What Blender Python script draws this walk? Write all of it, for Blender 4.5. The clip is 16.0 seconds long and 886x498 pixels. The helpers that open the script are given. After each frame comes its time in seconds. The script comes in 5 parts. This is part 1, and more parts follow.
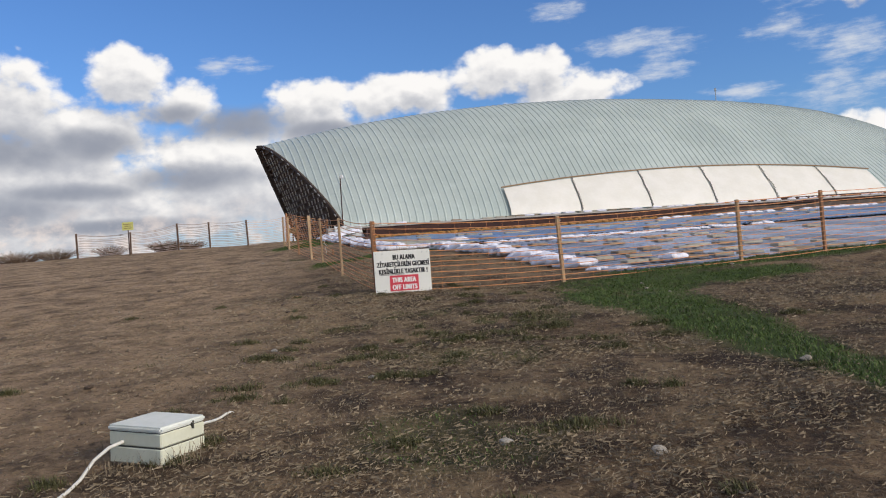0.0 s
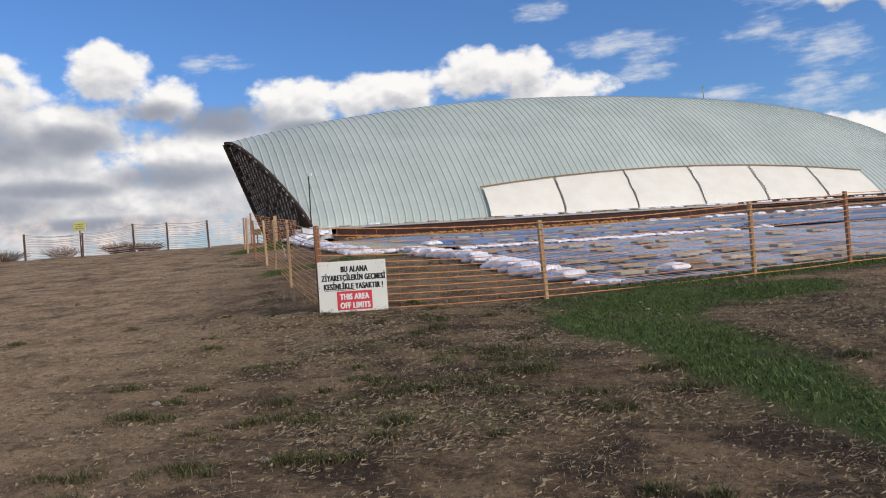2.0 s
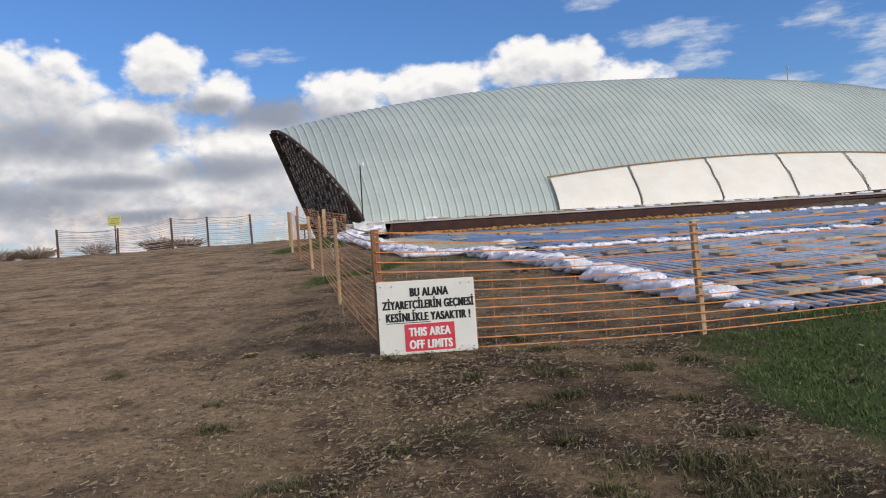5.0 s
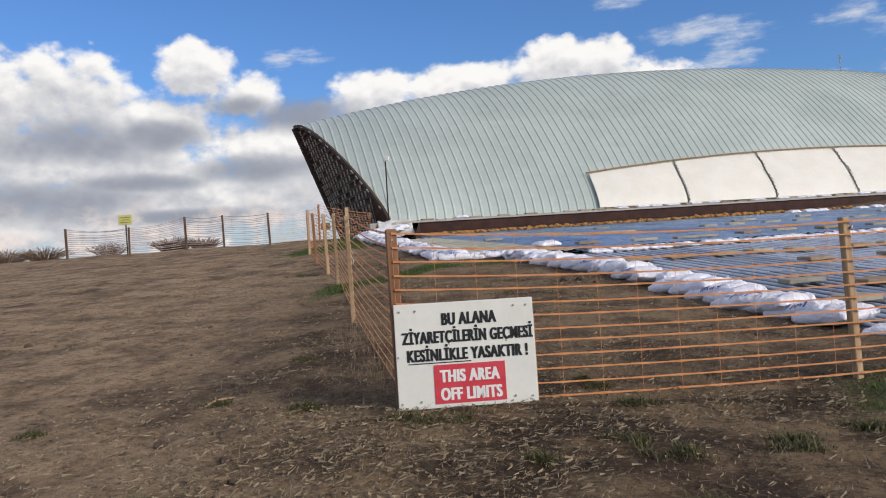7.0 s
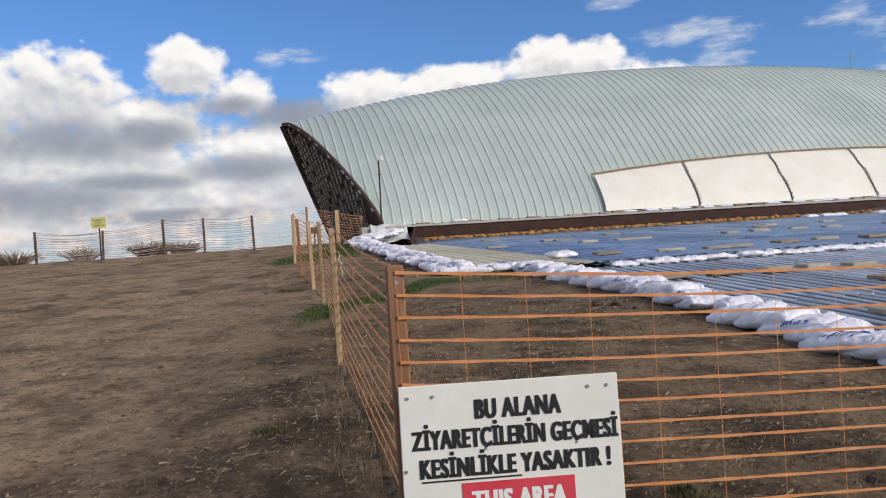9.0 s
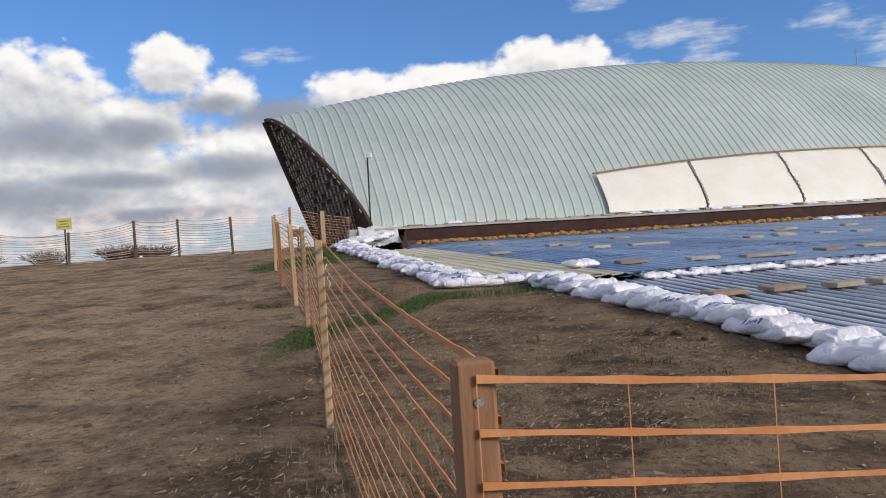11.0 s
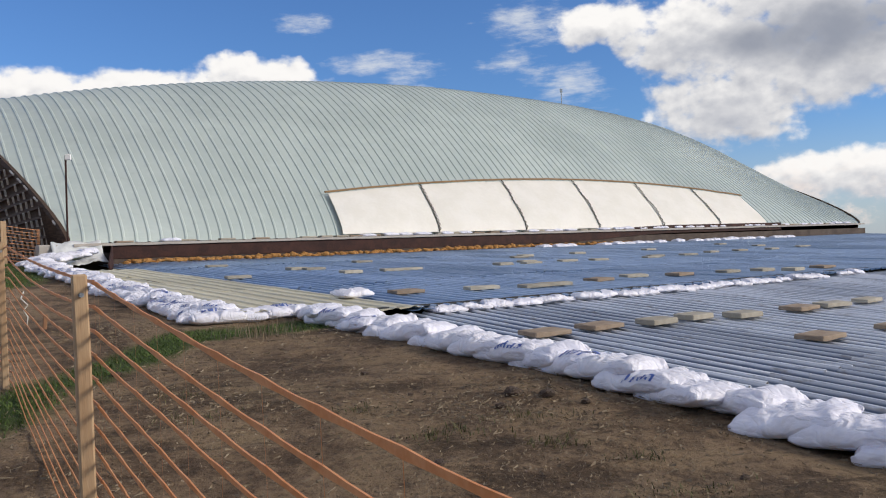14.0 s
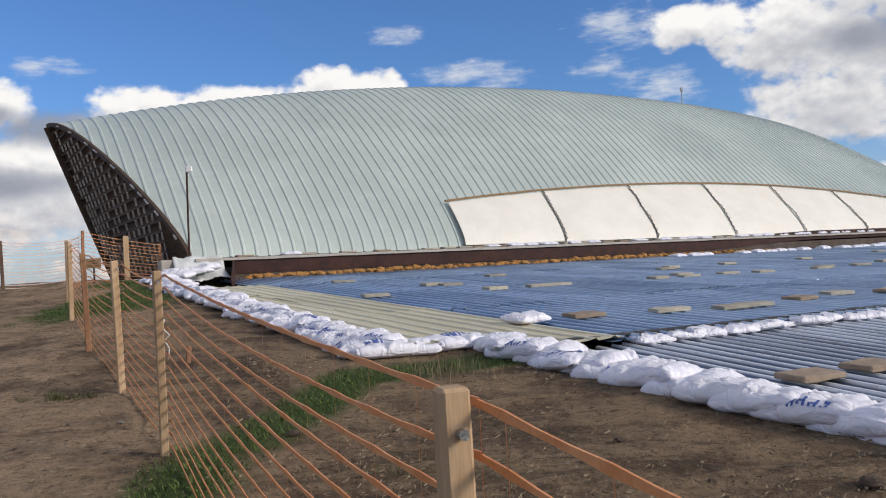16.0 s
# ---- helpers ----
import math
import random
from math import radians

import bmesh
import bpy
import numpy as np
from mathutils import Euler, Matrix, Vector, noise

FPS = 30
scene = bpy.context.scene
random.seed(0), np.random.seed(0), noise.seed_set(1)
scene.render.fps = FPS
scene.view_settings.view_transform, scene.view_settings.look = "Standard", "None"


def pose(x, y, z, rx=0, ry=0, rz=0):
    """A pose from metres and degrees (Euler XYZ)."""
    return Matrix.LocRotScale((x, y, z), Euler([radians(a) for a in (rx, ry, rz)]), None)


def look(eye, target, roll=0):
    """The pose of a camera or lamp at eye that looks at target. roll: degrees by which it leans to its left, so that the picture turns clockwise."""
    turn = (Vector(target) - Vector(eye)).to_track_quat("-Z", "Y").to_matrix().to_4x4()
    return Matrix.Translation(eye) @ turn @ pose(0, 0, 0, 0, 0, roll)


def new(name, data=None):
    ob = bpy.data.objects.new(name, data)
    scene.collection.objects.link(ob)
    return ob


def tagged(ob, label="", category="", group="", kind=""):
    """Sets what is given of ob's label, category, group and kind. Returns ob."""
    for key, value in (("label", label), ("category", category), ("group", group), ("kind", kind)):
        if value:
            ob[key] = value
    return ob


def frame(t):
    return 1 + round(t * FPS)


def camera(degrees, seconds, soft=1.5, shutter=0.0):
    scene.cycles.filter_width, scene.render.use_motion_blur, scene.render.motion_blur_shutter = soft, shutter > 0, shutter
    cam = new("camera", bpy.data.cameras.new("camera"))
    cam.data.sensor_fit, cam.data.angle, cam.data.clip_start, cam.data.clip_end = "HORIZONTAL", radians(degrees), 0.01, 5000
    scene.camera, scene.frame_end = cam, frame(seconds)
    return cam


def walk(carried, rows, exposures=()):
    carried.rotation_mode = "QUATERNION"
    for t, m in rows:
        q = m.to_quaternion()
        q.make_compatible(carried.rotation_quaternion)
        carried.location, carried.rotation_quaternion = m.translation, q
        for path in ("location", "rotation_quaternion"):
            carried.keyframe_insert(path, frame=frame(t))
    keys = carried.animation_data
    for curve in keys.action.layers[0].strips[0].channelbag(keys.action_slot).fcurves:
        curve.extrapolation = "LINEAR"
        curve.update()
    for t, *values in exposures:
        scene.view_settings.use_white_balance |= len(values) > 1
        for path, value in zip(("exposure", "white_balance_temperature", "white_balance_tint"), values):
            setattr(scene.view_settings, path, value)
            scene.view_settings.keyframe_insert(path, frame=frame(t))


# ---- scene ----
cam = camera(55.5, 16.0, soft=1.1)
METRES, EYE, TILT, LEAN, TURN = 16.3, 1.5, 4.2, 0.0, 6.4
ROWS = [
    (0.0, 0.0, 0.0, 0.0, -0.28, -3.76, 4.3),
    (0.5, 0.005, 0.0356, 0.0006, -0.59, -3.77, 4.24),
    (1.0, 0.0091, 0.0689, 0.0008, -0.9, -3.79, 4.2),
    (1.5, 0.0174, 0.1026, -0.0004, -1.25, -3.82, 4.13),
    (2.0, 0.0194, 0.1388, -0.0019, -1.48, -3.85, 3.98),
    (2.5, 0.0192, 0.1727, 0.0016, -1.37, -3.88, 4.0),
    (3.0, 0.0214, 0.2111, -0.0, -0.93, -3.97, 3.99),
    (3.5, 0.0137, 0.2409, -0.0002, -0.13, -4.1, 3.99),
    (4.0, 0.0038, 0.2749, -0.0016, 0.42, -4.21, 4.02),
    (4.5, -0.0027, 0.3128, -0.0, 1.07, -4.22, 4.08),
    (5.0, -0.0113, 0.3481, -0.0009, 1.89, -4.19, 4.14),
    (7.5, -0.0268, 0.5183, -0.006, 3.9, -4.06, 4.22),
    (8.0, -0.032, 0.5462, -0.0017, 3.73, -4.02, 4.15),
    (8.5, -0.0349, 0.5785, -0.0019, 3.46, -4.08, 4.1),
    (9.0, -0.0416, 0.6097, -0.0035, 3.27, -4.1, 4.0),
    (11.5, -0.0735, 0.7557, -0.0026, 1.71, -4.18, 3.71),
    (12.0, -0.0829, 0.7812, -0.0028, 0.2, -4.22, 3.48),
    (12.5, -0.0873, 0.8045, -0.0057, -4.25, -4.29, 2.97),
    (13.0, -0.0891, 0.8256, -0.0042, -8.39, -4.12, 2.41),
    (13.5, -0.0998, 0.8414, -0.0033, -13.35, -3.88, 1.76),
    (14.0, -0.1084, 0.8613, -0.0054, -17.78, -3.67, 1.18),
    (14.5, -0.112, 0.8908, -0.0047, -18.75, -3.33, 1.19),
    (15.0, -0.1231, 0.9158, -0.0058, -18.11, -3.04, 1.24),
    (15.5, -0.1329, 0.9386, -0.0024, -16.53, -2.95, 1.45),
    (16.0, -0.1438, 0.9733, -0.003, -11.52, -2.96, 2.1),
]
walk(cam, [(t, pose(0, 0, EYE, TILT, LEAN, TURN) @ pose(METRES * x, METRES * y, METRES * z, 90 + pitch, roll, yaw)) for t, x, y, z, yaw, pitch, roll in ROWS])

# ---- world, sun, exposure ----
scene.view_settings.exposure = -0.12
SUN_AZ, SUN_EL = 112.0, 24.0      # degrees clockwise from +y, above the horizon
world = bpy.data.worlds.new("world")
scene.world = world
world.use_nodes = True


def build_sky():
    nt = world.node_tree
    nt.nodes.clear()
    N, L = nt.nodes.new, nt.links.new

    def math_node(op, a, b=None, c=None, clamp=False):
        n = N("ShaderNodeMath")
        n.operation, n.use_clamp = op, clamp
        for i, v in enumerate((a, b, c)):
            if v is None:
                continue
            if isinstance(v, (int, float)):
                n.inputs[i].default_value = v
            else:
                L(v, n.inputs[i])
        return n.outputs[0]

    def smooth(v, lo, hi):
        n = N("ShaderNodeMapRange")
        n.interpolation_type = "SMOOTHSTEP"
        L(v, n.inputs[0])
        n.inputs[1].default_value, n.inputs[2].default_value = lo, hi
        return n.outputs[0]

    def mix(f, a, b):
        n = N("ShaderNodeMix")
        n.data_type = "RGBA"
        L(f, n.inputs[0])
        for s, v in ((6, a), (7, b)):
            if isinstance(v, tuple):
                n.inputs[s].default_value = (*v, 1)
            else:
                L(v, n.inputs[s])
        return n.outputs[2]

    def fbm(vec, scale, detail, rough):
        n = N("ShaderNodeTexNoise")
        L(vec, n.inputs["Vector"])
        n.inputs["Scale"].default_value, n.inputs["Detail"].default_value, n.inputs["Roughness"].default_value = scale, detail, rough
        return n.outputs[0]

    sky = N("ShaderNodeTexSky")
    sky.sky_type, sky.sun_disc = "NISHITA", False
    sky.sun_elevation, sky.sun_rotation = radians(SUN_EL), radians(SUN_AZ)
    sky.air_density, sky.dust_density, sky.ozone_density = 1.0, 0.6, 2.5
    tc = N("ShaderNodeTexCoord").outputs["Generated"]
    sep = N("ShaderNodeSeparateXYZ")
    L(tc, sep.inputs[0])
    x, y, z = sep.outputs
    az = math_node("MULTIPLY", math_node("ARCTAN2", x, y), 57.2958)
    el = math_node("MULTIPLY", math_node("ARCSINE", z), 57.2958)
    comb = N("ShaderNodeCombineXYZ")
    L(az, comb.inputs[0])
    L(math_node("MULTIPLY", el, 1.35), comb.inputs[1])
    p = comb.outputs[0]
    def shifted(da, de):
        n = N("ShaderNodeVectorMath")
        L(p, n.inputs[0])
        n.inputs[1].default_value = (da, de * 1.35, 0)
        return n.outputs[0]

    def billows(vec):
        """Cauliflower roughness of the clouds, about zero."""
        big = math_node("SUBTRACT", fbm(vec, 0.16, 8, 0.6), 0.5)
        fine = math_node("SUBTRACT", fbm(vec, 0.55, 7, 0.62), 0.5)
        total = math_node("ADD", math_node("MULTIPLY", big, 1.3), math_node("MULTIPLY", fine, 1.0))
        for scale, weight in ((0.34, 0.75), (0.85, 0.4)):
            lump = N("ShaderNodeTexVoronoi")
            lump.feature = "SMOOTH_F1"
            L(vec, lump.inputs["Vector"])
            lump.inputs["Scale"].default_value, lump.inputs["Detail"].default_value, lump.inputs["Smoothness"].default_value = scale, 2, 0.4
            total = math_node("ADD", total, math_node("MULTIPLY", math_node("SUBTRACT", 0.5, lump.outputs["Distance"]), weight))
        return total, big, fine

    rough, big, fine = billows(p)
    rough_up = billows(shifted(0.35, 0.55))[0]

    def lumps(items, de=0.0, da=0.0):
        """A soft union of lumps (azimuth, elevation, half width, half height)."""
        total = None
        for a, e, w, h in items:
            qa = math_node("MULTIPLY", math_node("SUBTRACT", az, a - da), 1 / w)
            qe = math_node("MULTIPLY", math_node("SUBTRACT", el, e - de), 1 / h)
            d = math_node("SUBTRACT", 1.0, math_node("ADD", math_node("MULTIPLY", qa, qa), math_node("MULTIPLY", qe, qe)))
            d = math_node("MAXIMUM", d, -1.2)
            total = d if total is None else math_node("SMOOTH_MAX", total, d, 0.35)
        return total

    def cloud(items):
        return math_node("ADD", lumps(items), rough)

    BANKS = [(-33.5, 11.3, 4.2, 3.4), (-39, 9.5, 7, 4.5), (-29.5, 9.3, 4.5, 2.4), (-26.2, 12.7, 3.4, 2.0), (-23.2, 11.2, 3.0, 1.7), (-14.2, 10.6, 3.8, 2.1), (-10.0, 10.9, 3.4, 1.6), (-6.6, 11.2, 2.2, 1.8),
             (-2.2, 11.9, 3.4, 2.0), (0.8, 11.9, 2.6, 1.6), (4.2, 10.4, 3.2, 1.6), (2.2, 10.4, 3.6, 1.7), (-1, 8.5, 9, 1.6), (-28, 4.6, 12, 2.2), (-18.5, 5.6, 5, 2.2), (-13, 8.0, 6, 2.0), (30.5, 9.5, 5.6, 4.2), (38, 3.8, 8, 2.0), (38, 10.5, 7, 2.6), (22.5, 14.4, 4.2, 1.7), (27, 12.5, 5, 2.4), (35, 14.5, 8, 4), (28, 14, 4, 2),
             (-31, 7.0, 9, 2.6), (-21, 7.4, 6, 1.9), (-17, 4.5, 6, 2.6), (-33, 3, 12, 2.6), (20, 5.5, 6, 1.6), (60, 12, 16, 7), (-62, 10, 14, 6), (95, 14, 14, 6), (150, 16, 22, 7), (-110, 15, 20, 7), (-165, 12, 18, 6)]
    white = cloud(BANKS)
    thin = cloud([(16.5, 15.2, 3.2, 1.1), (16.4, 12.6, 2.6, 0.9), (20.0, 11.6, 3.0, 0.9), (2.6, 15.5, 2.4, 0.8), (6.8, 12.9, 3.4, 0.9), (9.6, 12.2, 2.4, 1.4), (20.5, 10.8, 3.0, 1.4), (19.5, 8.2, 4.0, 1.5), (18.5, 15.0, 4.0, 1.8), (-19.5, 13.4, 2.6, 0.8), (9, 11, 3, 0.8), (14, 9.0, 3, 0.6), (70, 28, 20, 6), (-60, 30, 20, 6), (160, 40, 30, 10)])
    m_white = smooth(white, -0.42, 0.22)
    wisp = N("ShaderNodeMapping")
    wisp.inputs["Rotation"].default_value, wisp.inputs["Scale"].default_value = (0, 0, -0.4), (0.5, 1.6, 1)
    L(p, wisp.inputs[0])
    streak = math_node("SUBTRACT", fbm(wisp.outputs[0], 0.7, 9, 0.66), 0.5)
    m_thin = math_node("MULTIPLY", smooth(math_node("ADD", thin, math_node("MULTIPLY", streak, 3.4)), -0.4, 1.4), 0.85)
    # grey undersides: low in each bank, and in a few dark cloudlets
    dark = lumps([(-34, 8.3, 6.0, 1.7), (-28.5, 8.6, 3.6, 1.2), (-19.0, 9.6, 4.4, 1.5), (-23.5, 10.4, 2.6, 0.9), (-23.0, 6.3, 5.0, 1.1), (-36, 4.5, 8, 1.6), (-14, 9.0, 3.6, 0.8), (-30, 5.6, 5, 0.7), (37, 12.6, 6.0, 2.6), (33.5, 12.6, 4.6, 1.4), (46, 11, 7, 3.4), (-28, 3.4, 8, 0.6)])
    m_dark = smooth(math_node("ADD", dark, math_node("MULTIPLY", rough, 0.5)), -0.35, 0.95)
    # a soft lilac-grey sheet low behind the banks
    veil = lumps([(-32, 6.5, 15, 5.6), (-20, 6.0, 10, 4.6), (-17.5, 9.3, 5, 1.7), (-40, 10, 9, 5), (36, 11.5, 9, 4.5), (29, 12.5, 6, 3), (150, 12, 40, 8), (-120, 12, 50, 8)])
    m_veil = math_node("MULTIPLY", smooth(math_node("ADD", veil, math_node("MULTIPLY", rough, 0.8)), -0.25, 0.8), 0.9)
    haze = smooth(el, 9.0, -1.0)
    deep = N("ShaderNodeMix")
    deep.data_type, deep.blend_type = "RGBA", "MULTIPLY"
    deep.inputs[0].default_value = 1.0
    L(sky.outputs[0], deep.inputs[6])
    deep.inputs[7].default_value = (0.61, 0.88, 1.30, 1)
    base = mix(math_node("MULTIPLY", haze, 0.5), deep.outputs[2], (6.0, 6.1, 6.6))
    col = mix(m_thin, base, (6.6, 6.9, 7.4))
    col = mix(m_veil, col, mix(smooth(math_node("ADD", big, math_node("MULTIPLY", fine, 0.5)), -0.16, 0.16), (4.0, 4.3, 5.1), (6.6, 6.8, 7.3)))
    # thick cloud above a point shades it; sides of billows turned up and to the sun are bright
    above = smooth(math_node("ADD", lumps(BANKS, 1.6, 0.4), math_node("MULTIPLY", rough_up, 0.5)), -0.5, 0.9)
    relief = math_node("SUBTRACT", rough, rough_up)
    tone = math_node("ADD", math_node("SUBTRACT", 1.0, math_node("MULTIPLY", above, 0.68)), math_node("MULTIPLY", relief, 0.38), clamp=True)
    lit = mix(tone, (4.0, 4.2, 4.8), (9.2, 9.0, 8.8))
    col = mix(m_white, col, lit)
    col = mix(math_node("MULTIPLY", m_dark, 0.9), col, (2.6, 2.85, 3.5))
    warm = math_node("MULTIPLY", smooth(el, 5.5, 2.2), smooth(math_node("ADD", big, fine), -0.05, 0.25))
    col = mix(math_node("MULTIPLY", warm, 0.85), col, (8.4, 7.3, 6.7))
    # broken high cover overhead, unseen, added to neutralise the blue sky light
    over = math_node("MULTIPLY", smooth(el, 19.0, 32.0), smooth(math_node("ADD", big, math_node("MULTIPLY", fine, 0.5)), -0.16, 0.12))
    col = mix(over, col, (5.4, 5.3, 5.3))
    bg = N("ShaderNodeBackground")
    L(col, bg.inputs[0])
    bg.inputs[1].default_value = 0.115
    L(bg.outputs[0], N("ShaderNodeOutputWorld").inputs[0])


build_sky()
sun = new("sun", bpy.data.lights.new("sun", "SUN"))
sun.data.energy, sun.data.angle, sun.data.color = 3.1, radians(18), (1.0, 0.89, 0.75)
SUN_DIR = Vector((math.sin(radians(SUN_AZ)) * math.cos(radians(SUN_EL)), math.cos(radians(SUN_AZ)) * math.cos(radians(SUN_EL)), math.sin(radians(SUN_EL))))
sun.matrix_world = look(SUN_DIR * 50, (0, 0, 0))


# ---- materials ----
class Mat:
    """A small builder round one node material."""

    def __init__(self, name, rough=0.8, metal=0.0, spec=0.5):
        self.m = bpy.data.materials.new(name)
        self.m.use_nodes = True
        self.nt = self.m.node_tree
        self.b = self.nt.nodes["Principled BSDF"]
        self.b.inputs["Roughness"].default_value = rough
        self.b.inputs["Metallic"].default_value = metal
        self.b.inputs["Specular IOR Level"].default_value = spec
        self.tc = self.nt.nodes.new("ShaderNodeTexCoord").outputs["Object"]
        self.geo = self.nt.nodes.new("ShaderNodeNewGeometry")
        self.height = None

    def link(self, a, b):
        self.nt.links.new(a, b)

    def position(self):
        return self.geo.outputs["Position"]

    def noise(self, scale, detail=4, rough=0.55, vec=None, stretch=None, distort=0.0):
        n = self.nt.nodes.new("ShaderNodeTexNoise")
        v = vec or self.tc
        if stretch:
            mp = self.nt.nodes.new("ShaderNodeMapping")
            mp.inputs["Scale"].default_value = stretch
            self.link(v, mp.inputs[0])
            v = mp.outputs[0]
        self.link(v, n.inputs["Vector"])
        n.inputs["Scale"].default_value, n.inputs["Detail"].default_value = scale, detail
        n.inputs["Roughness"].default_value, n.inputs["Distortion"].default_value = rough, distort
        return n.outputs[0]

    def ramp(self, v, lo, hi):
        n = self.nt.nodes.new("ShaderNodeMapRange")
        n.interpolation_type = "SMOOTHSTEP"
        self.link(v, n.inputs[0])
        n.inputs[1].default_value, n.inputs[2].default_value = lo, hi
        return n.outputs[0]

    def math(self, op, a, b):
        n = self.nt.nodes.new("ShaderNodeMath")
        n.operation = op
        for i, v in enumerate((a, b)):
            if isinstance(v, (int, float)):
                n.inputs[i].default_value = v
            else:
                self.link(v, n.inputs[i])
        return n.outputs[0]

    def mix(self, f, a, b):
        n = self.nt.nodes.new("ShaderNodeMix")
        n.data_type = "RGBA"
        if isinstance(f, (int, float)):
            n.inputs[0].default_value = f
        else:
            self.link(f, n.inputs[0])
        for s, v in ((6, a), (7, b)):
            if isinstance(v, tuple):
                n.inputs[s].default_value = (*v, 1)
            else:
                self.link(v, n.inputs[s])
        return n.outputs[2]

    def random(self):
        return self.nt.nodes.new("ShaderNodeObjectInfo").outputs["Random"]

    def island(self):
        return self.geo.outputs["Random Per Island"]

    def attribute(self, name):
        n = self.nt.nodes.new("ShaderNodeAttribute")
        n.attribute_name = name
        return n.outputs["Fac"]

    def colour(self, c):
        if isinstance(c, tuple):
            self.b.inputs["Base Color"].default_value = (*c, 1)
        else:
            self.link(c, self.b.inputs["Base Color"])

    def roughness(self, v):
        self.link(v, self.b.inputs["Roughness"])

    def bump(self, v, strength=0.4, dist=0.01):
        n = self.nt.nodes.new("ShaderNodeBump")
        n.inputs["Strength"].default_value, n.inputs["Distance"].default_value = strength, dist
        self.link(v, n.inputs["Height"])
        if self.height:
            self.link(self.height, n.inputs["Normal"])
        self.height = n.outputs[0]
        self.link(self.height, self.b.inputs["Normal"])


def simple(name, a, b, scale=6.0, rough=0.7, metal=0.0, bump=0.3, dist=0.004, vary=0.0, stretch=None, spec=0.4):
    """Two tones mixed by noise at two scales, with a fine relief."""
    k = Mat(name, rough, metal, spec)
    n1 = k.noise(scale, 5, 0.6, stretch=stretch)
    n2 = k.noise(scale * 7, 3, 0.6, stretch=stretch)
    f = k.ramp(k.math("ADD", k.math("MULTIPLY", n1, 0.7), k.math("MULTIPLY", n2, 0.3)), 0.35, 0.65)
    c = k.mix(f, a, b)
    if vary:
        r = k.random()
        c = k.mix(k.math("MULTIPLY", r, vary), c, tuple(v * 0.45 for v in a))
    k.colour(c)
    k.bump(n2, bump, dist)
    return k.m


def soil_material():
    k = Mat("soil", 0.95, 0.0, 0.2)
    p = k.position()
    a = k.noise(0.33, 6, 0.62, p)
    b = k.noise(1.6, 7, 0.66, p)
    c = k.noise(9.0, 6, 0.72, p)
    d = k.noise(48.0, 4, 0.7, p)
    e = k.noise(20.0, 5, 0.75, p)
    dirt = k.mix(k.ramp(b, 0.40, 0.60), (0.046, 0.029, 0.018), (0.166, 0.108, 0.064))
    pale = k.mix(k.ramp(k.math("ADD", k.math("MULTIPLY", b, 0.6), k.math("MULTIPLY", c, 0.4)), 0.38, 0.62), (0.19, 0.128, 0.077), (0.42, 0.295, 0.185))
    worn = k.math("MULTIPLY", k.attribute("worn"), k.ramp(k.math("ADD", a, k.math("MULTIPLY", c, 0.3)), 0.28, 0.6))
    col = k.mix(worn, dirt, pale)
    # dry matted grass in patches
    straw = k.math("MULTIPLY", k.attribute("straw"), k.ramp(k.math("ADD", k.math("MULTIPLY", b, 0.55), k.math("MULTIPLY", k.noise(19, 5, 0.8, p, (1, 2.2, 1), 0.8), 0.45)), 0.47, 0.62))
    col = k.mix(k.math("MULTIPLY", straw, 0.8), col, (0.235, 0.172, 0.098))
    damp = k.ramp(k.math("ADD", k.math("MULTIPLY", a, 0.5), k.math("MULTIPLY", b, 0.5)), 0.52, 0.36)
    col = k.mix(k.math("MULTIPLY", damp, 0.6), col, (0.043, 0.029, 0.020))
    speck = k.ramp(c, 0.45, 0.32)
    col = k.mix(k.math("MULTIPLY", speck, 0.7), col, (0.044, 0.030, 0.021))
    scuff = k.ramp(k.noise(0.9, 7, 0.72, p, (0.5, 1.5, 1), 0.7), 0.55, 0.64)
    col = k.mix(k.math("MULTIPLY", scuff, k.math("SUBTRACT", 0.85, k.math("MULTIPLY", worn, 0.5))), col, (0.040, 0.027, 0.016))
    crumb = k.ramp(e, 0.48, 0.38)
    col = k.mix(k.math("MULTIPLY", crumb, 0.48), col, (0.050, 0.034, 0.023))
    light = k.ramp(e, 0.54, 0.66)
    col = k.mix(k.math("MULTIPLY", light, 0.5), col, (0.27, 0.192, 0.122))
    grit = k.ramp(d, 0.58, 0.72)
    col = k.mix(k.math("MULTIPLY", grit, 0.45), col, (0.27, 0.21, 0.15))
    moss = k.math("MULTIPLY", k.attribute("green"), k.ramp(k.math("ADD", b, k.math("MULTIPLY", c, 0.4)), 0.34, 0.72))
    col = k.mix(moss, col, (0.05, 0.076, 0.02))
    k.colour(col)
    k.bump(b, 0.8, 0.09)
    k.bump(c, 1.0, 0.035)
    k.bump(e, 0.9, 0.018)
    k.bump(d, 0.7, 0.008)
    return k.m


